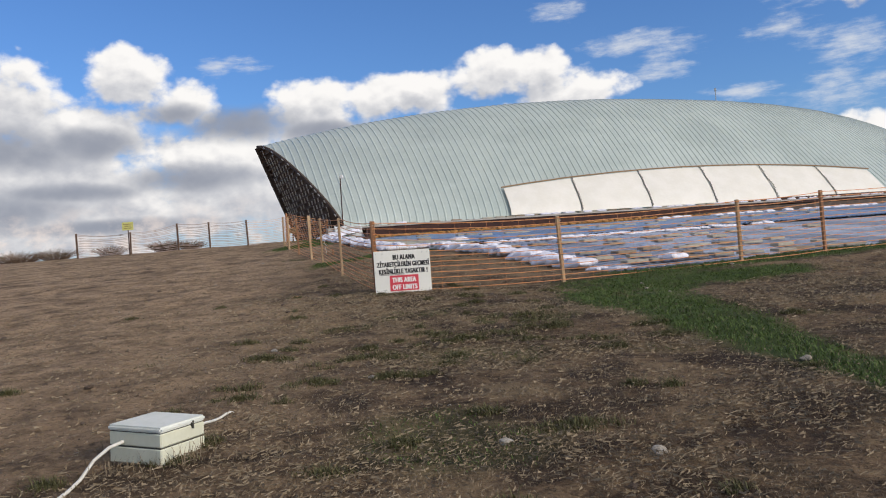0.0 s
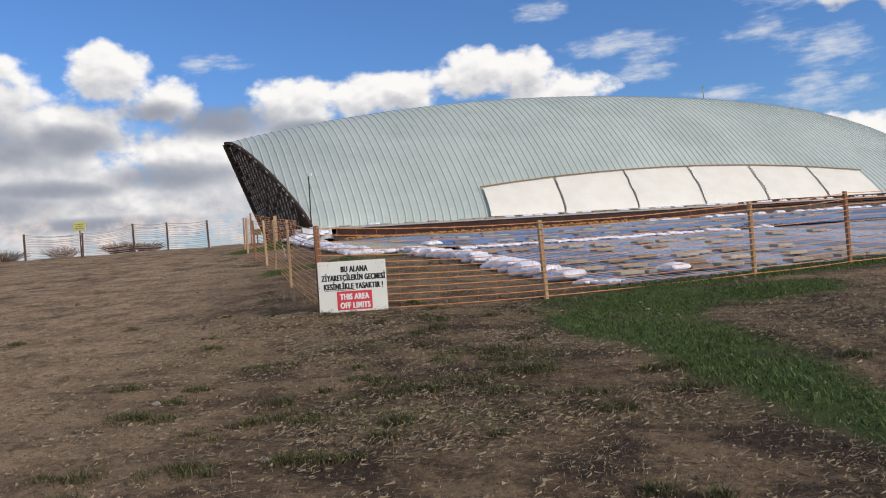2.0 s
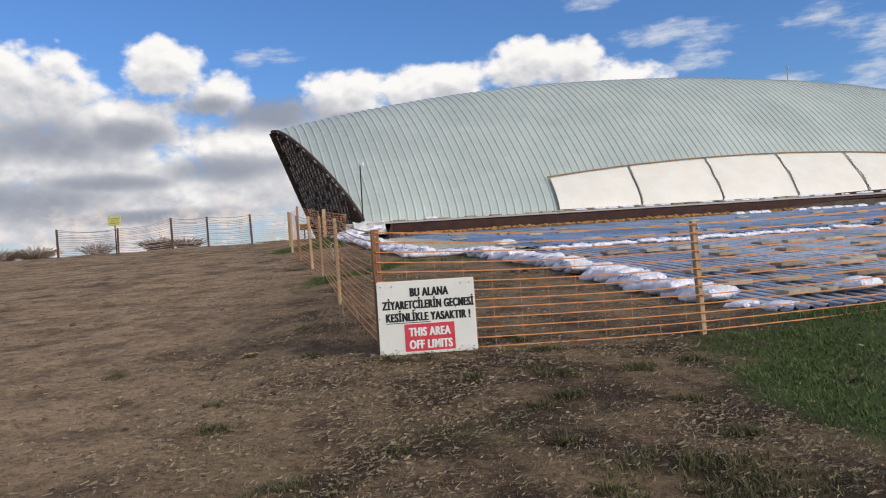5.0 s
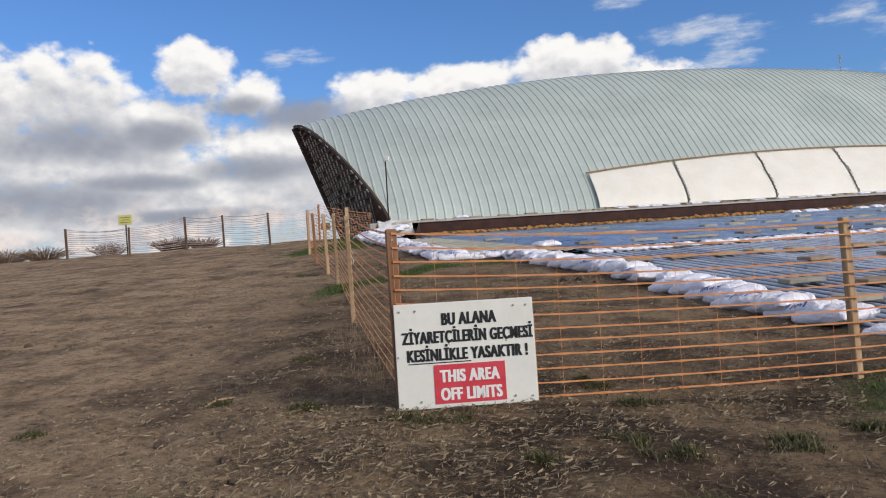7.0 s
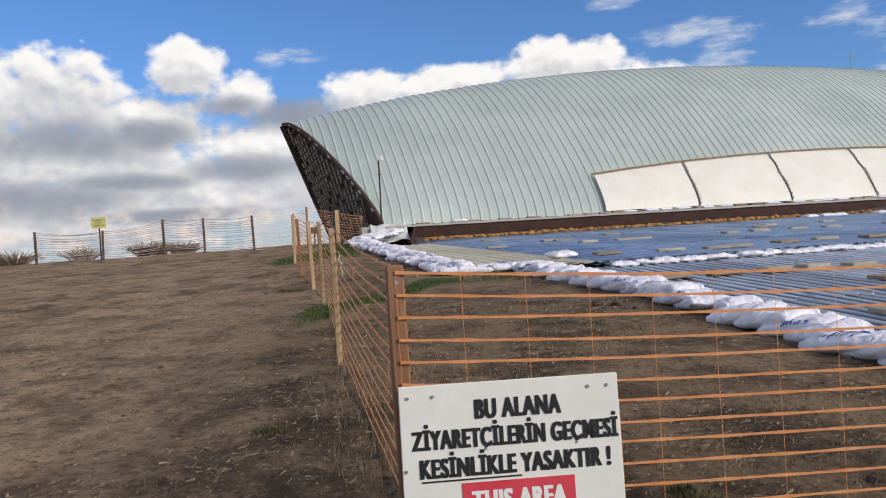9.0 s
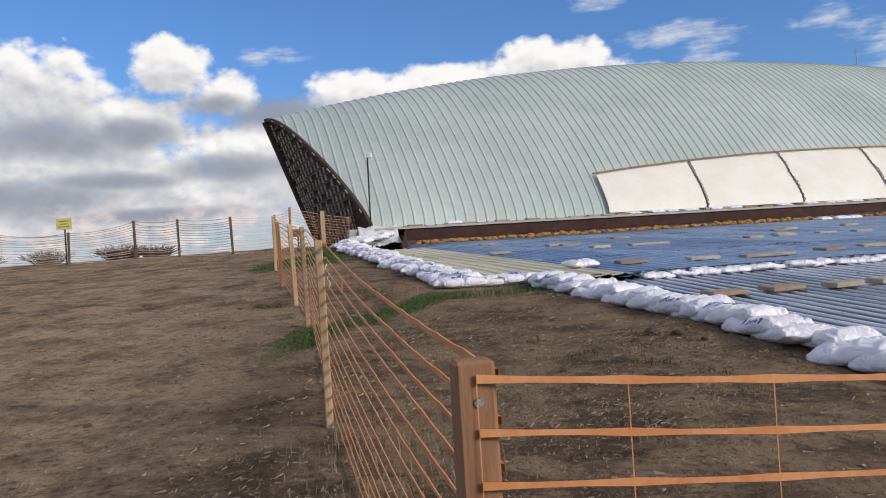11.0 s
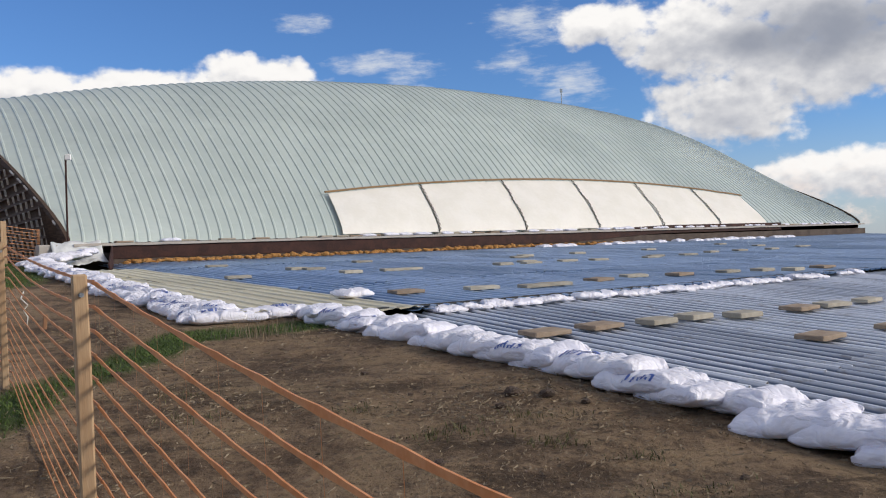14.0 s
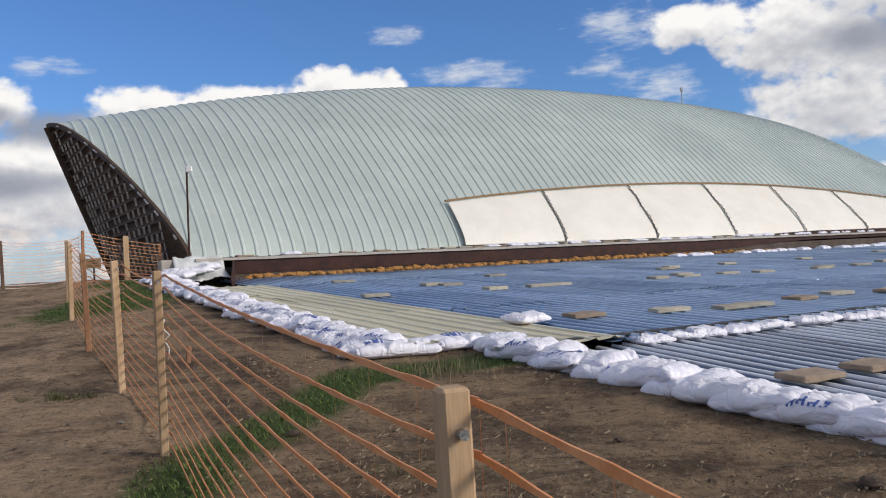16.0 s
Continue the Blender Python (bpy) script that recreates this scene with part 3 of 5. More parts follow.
def build_end(u0, sign):
    """The timber end: a curved edge board, a leaning post line and an open slatted face."""
    edge = [roof_point(u0, i / 24, 0.03) for i in range(25)]
    edge += [mirror_back(p, u0) for p in edge[-2::-1]]
    strip_along([p + UP * -0.13 for p in edge], DU * (-0.10 * sign), UP * 0.17, M_TIMBER, "edge_board", hall, "dark brown timber verge board")
    foot_u = u0
    ridge_v = roof_at(u0, 1.0)[1]

    def face(k, b):
        """k along the edge 0 to 48, b from the ground up to the edge."""
        i = min(47, int(k))
        top = edge[i].lerp(edge[i + 1], k - i)
        u, v = uv(top.x, top.y)
        x, y = xy(foot_u + (0.18 * sign * max(0.0, v - ridge_v)), v)
        return Vector((x, y, EAVE - 0.45)).lerp(top + UP * -0.1, b)

    # dark boarding behind the slats, in place of the unlit interior
    verts = [face(k, b) + DU * (0.12 * sign) for k in range(49) for b in (0.0, 1.0)]
    piece("boarding", mesh_of("boarding", verts, [(2 * i, 2 * i + 1, 2 * i + 3, 2 * i + 2) for i in range(48)], M_TIMBER), hall)
    if sign < 0:
        return
    # slats: rows of dark rails; short pale battens imitate daylight in the gaps
    rails = bmesh.new()
    rows, gap = 21, 0.29
    for r in range(rows + 1):
        z = EAVE - 0.3 + r * gap
        pts = []
        for k in np.linspace(1, 47, 60):
            lo, hi = face(k, 0), face(k, 1)
            if hi.z - 0.05 > z:
                pts.append(lo.lerp(hi, (z - lo.z) / (hi.z - lo.z)))
        if len(pts) > 2:
            tube_bm(pts, 0.05, 4, rails)
    part("rail", rails, M_TIMBER, hall, "dark horizontal timber rails")
    bat = bmesh.new()
    for k in np.linspace(6.4, 22.0, 15):
        lo, hi = face(k, 0), face(k, 1)
        tall = hi.z - lo.z
        for r in range(rows):
            z0 = EAVE - 0.3 + r * gap + 0.05 + random.uniform(-0.015, 0.015)
            z1 = z0 + 0.19
            if z1 > hi.z - 0.22 or random.random() < 0.1:
                continue
            a, b = lo.lerp(hi, (z0 - lo.z) / tall), lo.lerp(hi, (z1 - lo.z) / tall)
            tube_bm([a - DU * 0.07 + DV * 0.05, b - DU * 0.07 - DV * 0.05], 0.04, 4, bat)
    tagged(part("batten", bat, M_GAP_LIGHT, hall, "pale grey battens standing for light through the gaps"), kind="stuff")
    # broad dark boards towards the low corner; pale chips imitate light chinks along the verge
    for k in (1.2, 2.0, 2.9, 3.8, 4.7, 5.6):
        part("cheek_board", tube_bm([face(k, 0.0) - DU * 0.06, face(k, 1.0) - DU * 0.06], 0.12, 4), M_TIMBER, hall)
    for k in (3.3, 6.1, 7.4, 8.2, 9.1, 11.6, 13.9, 15.2, 17.8, 20.3):
        e0, e1 = edge[int(k)].lerp(edge[int(k) + 1], k % 1), edge[int(k + 0.45)].lerp(edge[int(k + 0.45) + 1], (k + 0.45) % 1)
        part("verge_chink", tube_bm([e0 - DU * 0.12 - UP * 0.05, e1 - DU * 0.12 - UP * 0.05], 0.03, 4), M_GAP_LIGHT, hall, "pale chip standing for a chink of light")
    low, high = face(24, 0), face(24, 1)
    part("prow_post", tube_bm([low - DU * 0.05, high - DU * 0.08], 0.13, 8), M_TIMBER, hall)
    part("prow_board", tube_bm([low + DU * 0.12, high + DU * 0.1], 0.17, 8), M_TIMBER, hall)


build_end(-8.2, 1)
build_end(31.5, -1)


def eave_line(u, v=0.0, z=0.0):
    x, y = xy(u, v)
    return Vector((x, y, EAVE + z))


US = [-8.2 + i * 0.5 for i in range(80)]
strip_along([eave_line(u, -0.42, -0.10 + 0.012 * noise.noise((u * 2, 0, 0))) for u in US], DV * 0.48, UP * 0.07, M_PLASTER, "eave_ledge", hall, "pale weathered ledge under the eave")
strip_along([eave_line(u, -0.36, -0.10 - (0.36 + 0.03 * noise.noise((u * 1.5, 2, 0))) * (1 - 0.65 * sstep(9, 16, u))) for u in US if -7.2 < u < 24], DV * 0.03, UP * 0.34, M_RUST, "flashing", hall, "rust-brown hanging flashing")
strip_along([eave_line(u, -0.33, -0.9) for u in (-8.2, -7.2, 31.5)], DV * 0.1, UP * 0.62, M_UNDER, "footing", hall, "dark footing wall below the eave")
piece("return_flashing", mesh_of("return_flashing", [tuple(eave_line(-7.2, -0.36, -0.08)), tuple(eave_line(-7.2, -0.36, -1.2)), tuple(eave_line(-7.75, -2.6, -1.3)), tuple(eave_line(-7.75, -2.2, -0.62)),
      tuple(eave_line(-7.23, -0.34, -0.08)), tuple(eave_line(-7.23, -0.34, -1.2)), tuple(eave_line(-7.78, -2.58, -1.3)), tuple(eave_line(-7.78, -2.18, -0.62))],
      [(0, 1, 2, 3), (7, 6, 5, 4), (0, 3, 7, 4), (3, 2, 6, 7), (0, 4, 5, 1), (1, 5, 6, 2)], M_RUST), hall)


def build_foam():
    bm = bmesh.new()
    for i in range(205):
        u = -6.9 + i * 0.099
        r = (0.07 + 0.045 * random.random()) * (1 - 0.4 * sstep(8, 13, u))
        x, y = xy(u, -0.46 + random.uniform(-0.06, 0.06))
        bmesh.ops.create_icosphere(bm, subdivisions=1, radius=r, matrix=Matrix.Translation((x, y, EAVE - 0.56 + random.uniform(-0.04, 0.04))) @ Matrix.Diagonal((1.3, 1, random.uniform(0.55, 0.95), 1)))
    part("foam_seal", bm, M_FOAM, hall, "lumpy orange expanding foam", smooth=True)


build_foam()


def banner_top(u):
    return 1.42 + 0.66 * (1 - ((u - 11.6) / 11.6) ** 2)


def on_rib(ub, z):
    """Roof coordinates of the point at height z on the rib from ub."""
    u0 = ub
    for _ in range(3):
        s = roof_s(u0, z)
        u0 = rib_u0(ub, s)
    return u0, s


def build_banner():
    ban = empty("tarpaulin_banner", "cream tarpaulin in six laced panels on the roof", "tarpaulin")
    edges = [0.0, 3.85, 7.85, 11.75, 15.6, 19.5, 23.1]
    for a, b in zip(edges, edges[1:]):
        nu, ns = 12, 8
        verts, faces = [], []
        for layer in (0.11, 0.085):
            for i in range(nu + 1):
                u0 = a + 0.03 + (b - a - 0.06) * i / nu
                for j in range(ns + 1):
                    z = 0.02 + (banner_top(u0) - 0.02) * j / ns
                    bulge = 0.05 * math.sin(math.pi * i / nu) * math.sin(math.pi * j / ns) + 0.025 * noise.noise((u0 * 1.3, z * 1.7, 4))
                    verts.append(roof_point(*on_rib(u0, z), layer + bulge))
        n = (nu + 1) * (ns + 1)
        for i in range(nu):
            for j in range(ns):
                q = i * (ns + 1) + j
                faces.append((q, q + ns + 1, q + ns + 2, q + 1))
                faces.append((n + q, n + q + 1, n + q + ns + 2, n + q + ns + 1))
        piece("panel", mesh_of("panel", verts, faces, M_BANNER, True), ban)
    for u0 in edges[1:-1]:
        pts = []
        for j in range(25):
            z = 0.04 + (banner_top(u0) - 0.04) * j / 24
            pts.append(roof_point(*on_rib(u0 + (0.05 if j % 2 else -0.03) + 0.13 * noise.noise((u0, z * 2.2, 1)), z), 0.15))
        part("lacing", tube_bm(pts, 0.019, 5), M_SEAM, ban, "dark rope lacing between panels")
    pts = [roof_point(*on_rib(u0, banner_top(u0) + 0.03), 0.16 + 0.02 * noise.noise((u0, 1, 1))) for u0 in np.linspace(-0.1, 23.2, 50)]
    part("top_batten", tube_bm(pts, 0.036, 6), M_BROWNSIGN, ban, "tan timber batten along the top")


build_banner()


def build_mast():
    p = roof_point(13.8, 0.93, 0)
    m = empty("roof_mast", "thin metal mast with small sensor on the roof", "mast", m=Matrix.Translation(p))
    part("pole", tube_bm([(0, 0, -0.2), (0, 0, 0.7)], 0.03, 6), M_SCREW, m)
    part("sensor", box_bm(0.14, 0.1, 0.2, 0.02, (0, 0, 0.66)), M_SCREW, m)


build_mast()


def build_standing_pole():
    x, y = xy(-8.32, -0.25)
    m = empty("standing_pole", "slim rusty pole with a white lamp box at the top", "pole", m=Matrix.Translation((x, y, ground_z(x, y))))
    top = 5.5 - ground_z(x, y)
    part("shaft", tube_bm([(0, 0, -0.1), (0.01, 0, top * 0.5), (0.03, 0, top)], 0.026, 8), M_RUST, m)
    part("lamp_box", box_bm(0.15, 0.1, 0.15, 0.015, (0.1, -0.04, top - 0.14)), M_WHITE, m, "small white box")


build_standing_pole()
x, y = xy(-8.72, -0.1)
block = tagged(part("concrete_block", box_bm(0.68, 0.45, 0.5, 0.03), M_PLASTER, None, m=pose(x, y, 2.62, 0, 0, 23.8)), "pale concrete footing block at the hall's corner", "block")


# ---- corrugated cover, sheet by sheet ----
cover = empty("corrugated_cover", "low cover of overlapping corrugated metal sheets", "sheet cover")


def sheet_mesh(length, seed, mat, pitch=0.204, n=5, high=0.042):
    rnd = random.Random(seed)
    prof = []
    for i in range(n):
        x = i * pitch
        prof += [(x, 0), (x + pitch * 0.62, 0.004), (x + pitch * 0.74, high), (x + pitch * 0.86, high)]
    prof.append((n * pitch, 0))
    prof.append((n * pitch + 0.05, 0.004))
    rows = 7
    verts, faces = [], []
    for layer in (0.0, -0.004):
        for j in range(rows):
            yy = length * j / (rows - 1)
            for x, z in prof:
                verts.append((x, yy, z + layer + 0.014 * noise.noise((x * 1.4 + seed, yy * 0.7, seed)) + (0.01 * rnd.random() if j in (0, rows - 1) else 0)))
    m = len(prof)
    for j in range(rows - 1):
        for i in range(m - 1):
            q = j * m + i
            faces.append((q, q + 1, q + m + 1, q + m))
    k = rows * m
    for i in range(m - 1):
        faces += [(i, k + i, k + i + 1, i + 1), (k - m + i, k - m + i + 1, 2 * k - m + i + 1, 2 * k - m + i)]
    return mesh_of("sheet", verts, faces, mat)


def lay_sheets(meshes, u_lo, u_hi, v_lo, v_hi, length, rise, label):
    rows = max(1, round((v_hi - v_lo) / (length - 0.15)))
    step = (v_hi - v_lo) / rows
    slope = math.degrees(math.atan((sheet_z(v_hi - 0.05) - sheet_z(v_lo + 0.05)) / (v_hi - v_lo - 0.1)))
    k = 0
    for r in range(rows):
        u = u_lo
        while u < u_hi:
            v = v_lo + r * step
            x, y = xy(u, v)
            z = sheet_z(v + 0.02) + rise + 0.006 * (r % 2) + 0.003 * (k % 3) + random.uniform(0, 0.012)
            piece("sheet", random.choice(meshes), cover, pose(x, y, z, slope, 0, 23.8 + random.uniform(-0.35, 0.35)), label)
            u += 1.0
            k += 1


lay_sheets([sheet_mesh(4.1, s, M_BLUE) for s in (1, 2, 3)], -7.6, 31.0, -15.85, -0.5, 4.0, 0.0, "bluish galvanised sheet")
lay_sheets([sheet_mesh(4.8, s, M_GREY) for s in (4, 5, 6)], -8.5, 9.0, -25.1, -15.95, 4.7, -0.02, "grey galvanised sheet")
YELLOW = [sheet_mesh(4.1, s, M_YELLOW, 0.25, 4, 0.022) for s in (7, 8)]
lay_sheets(YELLOW, -9.5, -8.6, -14.9, -3.0, 4.1, 0.02, "yellowed fibreglass sheet")
lay_sheets(YELLOW, -8.5, -7.7, -15.84, -3.9, 4.1, 0.03, "yellowed fibreglass sheet")


# ---- paving slabs that weigh the sheets down ----
def slab_mesh(seed, sx, sy, sz, mat):
    rnd = random.Random(seed)
    bm = box_bm(sx, sy, sz, 0.008)
    bmesh.ops.subdivide_edges(bm, edges=[e for e in bm.edges if e.calc_length() > 0.15], cuts=2, use_grid_fill=True)
    for v in bm.verts:
        v.co += Vector((rnd.uniform(-1, 1), rnd.uniform(-1, 1), rnd.uniform(-0.6, 0.6))) * 0.005
    me = bpy.data.meshes.new("paving_slab")
    bm.to_mesh(me)
    bm.free()
    me.materials.append(mat)
    return me


SLABS = [slab_mesh(1, 0.46, 0.24, 0.055, M_SLAB), slab_mesh(2, 0.42, 0.26, 0.06, M_SLAB), slab_mesh(3, 0.52, 0.22, 0.05, M_SLAB), slab_mesh(4, 0.46, 0.3, 0.05, M_SLAB_DARK)]


def put_slab(u, v, rz=None, which=None):
    me = SLABS[random.choice((0, 1, 2, 0, 1, 2, 3)) if which is None else which]
    x, y = xy(u, v)
    rz = random.uniform(-9, 9) if rz is None else rz
    brown = me is SLABS[3]
    ob = new("paving_slab", me)
    ob.matrix_world = pose(x, y, sheet_z(v) + 0.05, 2.7, 0, 23.8 + rz)
    tagged(ob, "brown concrete slab lying on the corrugated sheets" if brown else "grey concrete slab lying on the corrugated sheets", "slab", "slabs on the sheet cover")


for u, v, brown in ((-5.95, -4.5, 0), (-7.2, -9.05, 0), (-5.17, -7.3, 0), (-4.9, -7.6, 0), (-4.92, -9.3, 0), (-3.95, -9.3, 0), (-3.5, -9.3, 0), (-2.5, -5.5, 0), (-6.67, -14.1, 1), (-5.5, -14.35, 0), (-4.7, -14.62, 0), (-4.25, -14.6, 0),
                    (-1.05, -9.4, 0), (-0.2, -9.4, 0), (1.6, -6.85, 0), (0.9, -9.45, 0), (1.75, -9.65, 0), (4.2, -6.4, 0), (3.6, -9.7, 0), (4.1, -9.4, 0), (7.5, -6.2, 0), (-3.1, -14.4, 1), (-2.1, -14.25, 0), (-1.2, -14.5, 1), (-0.1, -14.7, 0), (0.65, -14.9, 0),
                    (1.15, -15.2, 0), (2.3, -15.1, 1), (2.15, -6.45, 0), (0.1, -8.9, 0), (5.3, -9.5, 0), (7.0, -8.95, 0), (8.4, -8.9, 0), (9.85, -9.0, 0), (12.1, -7.0, 0), (12.3, -8.5, 0), (13.0, -4.8, 0),
                    (-7.48, -17.93, 1), (-6.7, -17.92, 1), (-5.95, -18.05, 0), (-5.3, -18.03, 0), (-4.7, -18.25, 0), (-3.55, -18.25, 1), (-2.9, -18.3, 0), (-2.06, -18.3, 0), (-1.0, -18.4, 0), (0.2, -18.5, 0), (1.5, -18.5, 0)):
    put_slab(u + 0.12, v, None, 3 if brown else random.choice((0, 1, 2)))
for v, us in ((-19.7, (-5.3, -4.0, -2.4)), (-21.8, (-7.1, -5.6, -4.4, -3.7, -2.3)), (-22.2, (-6.5, -4.9, -3.3)), (-23.3, (-7.6, -6.8, -5.6, -4.6, -3.4, -2.2)), (-24.4, (-7.5, -7.0, -6.2, -5.6, -5.0, -4.3, -3.8, -3.1, -2.6, -1.6))):
    for u in us:
        put_slab(u, v + random.uniform(-0.1, 0.1))

# slabs and odd blocks lined up on the eave ledge
for i in range(64):
    u = -6.8 + i * 0.56 + random.uniform(-0.1, 0.1)
    if u < 30 and random.random() < 0.72:
        x, y = xy(u, -0.2)
        ob = new("ledge_block", SLABS[random.choice((0, 1, 2, 3))])
        ob.matrix_world = pose(x, y, EAVE - 0.022, 0, 0, 23.8 + random.uniform(-4, 4))
        tagged(ob, "small weathered block lying on the eave ledge", "block", "blocks on the eave ledge")


# ---- sandbags ----
def bag_point(a, b, seed, L, W, H):
    """a in 0..1 along the bag, b in 0..1 round it."""
    t = 2 * a - 1
    ang = 2 * math.pi * b
    taper = (1 - abs(t) ** 4.6) ** 0.6
    c, s = math.cos(ang), math.sin(ang)
    yy = math.copysign(abs(c) ** 0.72, c) * W / 2 * (0.80 + 0.20 * taper + 0.10 * abs(t) ** 3)
    zz = math.copysign(abs(s) ** 0.85, s) * H / 2 * max(0.07, taper)
    zz = zz if s > 0 else zz * 0.75
    x = t * L / 2
    n = noise.noise((x * 4 + seed * 7, yy * 5, zz * 5 + seed)) * 0.05
    w = 0.5 * noise.noise((x * 5, yy * 5, seed))
    n += (0.5 - abs(noise.noise((x * 5 + seed * 3 + w, yy * 5 + w, zz * 3)))) * 0.085 + (0.4 - abs(noise.noise((x * 12 + seed + w, yy * 9, zz * 7)))) * 0.030
    fold = 0.026 * math.sin(b * 44 + seed + 5 * noise.noise((x * 3, b * 6, seed))) * abs(t) ** 1.8
    return Vector((x + 0.02 * noise.noise((yy * 9, seed, zz)), yy * (1 + n), zz + H * 0.36 + (n + fold) * (0.7 if s > 0 else 0.15)))


def bag_mesh(seed, L, W, H):
    na, nb = 34, 30
    verts = [bag_point(i / na, j / nb, seed, L, W, H) for i in range(na + 1) for j in range(nb)]
    faces = [(i * nb + j, i * nb + (j + 1) % nb, (i + 1) * nb + (j + 1) % nb, (i + 1) * nb + j) for i in range(na) for j in range(nb)]
    faces += [tuple(range(nb))[::-1], tuple(na * nb + j for j in range(nb))]
    me = mesh_of("sandbag", verts, [f[::-1] for f in faces], M_BAG, True)
    return me


def print_mesh(seed, L, W, H, b0, b1, a0, a1):
    """Blocky blue lettering and a stamp, as plain bars that lie on the cloth."""
    rnd = random.Random(seed)
    verts, faces = [], []

    def bar(p, q, r, s):
        base = len(verts)
        na, nb = 4, 3
        for i in range(na + 1):
            for j in range(nb + 1):
                a, b = p + (q - p) * i / na, r + (s - r) * j / nb
                c = bag_point(a, b, seed, L, W, H)
                n = (bag_point(a + 0.01, b, seed, L, W, H) - c).cross(bag_point(a, b + 0.01, seed, L, W, H) - c).normalized()
                if n.dot(c - Vector((c.x, 0, H * 0.3))) < 0:
                    n = -n
                verts.append(c + n * 0.005)
        for i in range(na):
            for j in range(nb):
                k = base + i * (nb + 1) + j
                faces.append((k, k + 1, k + nb + 2, k + nb + 1))

    k = 4
    w = (a1 - a0) / k
    for i in range(k):
        p = a0 + i * w
        bar(p, p + w * 0.24, b0, b1)
        bar(p + w * 0.5, p + w * 0.72, b0, b0 + (b1 - b0) * rnd.choice((0.45, 1.0)))
        y = b0 + (b1 - b0) * rnd.choice((0.0, 0.4, 0.78))
        bar(p + w * 0.2, p + w * 0.55, y, y + (b1 - b0) * 0.22)
    return mesh_of("print", verts, faces, M_PRINT)


BAGS = []
for s, (L, W, H) in enumerate(((0.76, 0.48, 0.20), (0.72, 0.49, 0.21), (0.80, 0.46, 0.19), (0.70, 0.46, 0.20), (0.76, 0.50, 0.19), (0.68, 0.44, 0.19))):
    BAGS.append((bag_mesh(s + 1, L, W, H), print_mesh(s + 1, L, W, H, 0.04, 0.125, 0.22, 0.62) if s in (0, 2) else (print_mesh(s + 1, L, W, H, 0.13, 0.27, 0.25, 0.75) if s == 4 else None)))


def put_bag(u, v, z, rz, which, scale=1.0, tilt=0.0, group="", roll=0.0, flat=1.0):
    me, pr = BAGS[which]
    x, y = xy(u, v)
    ob = new("sandbag", me)
    ob.matrix_world = pose(x, y, z, tilt, roll, 23.8 + rz) @ Matrix.Diagonal((scale, scale, scale * flat * random.uniform(0.85, 1.1), 1))
    tagged(ob, "white woven sandbag with blue print lying on the ground edge" if pr else "plain white woven sandbag, full and creased", "sandbag", group)
    if pr:
        p = new("print", pr)
        p.parent = ob
        tagged(p, "blue printed bars")


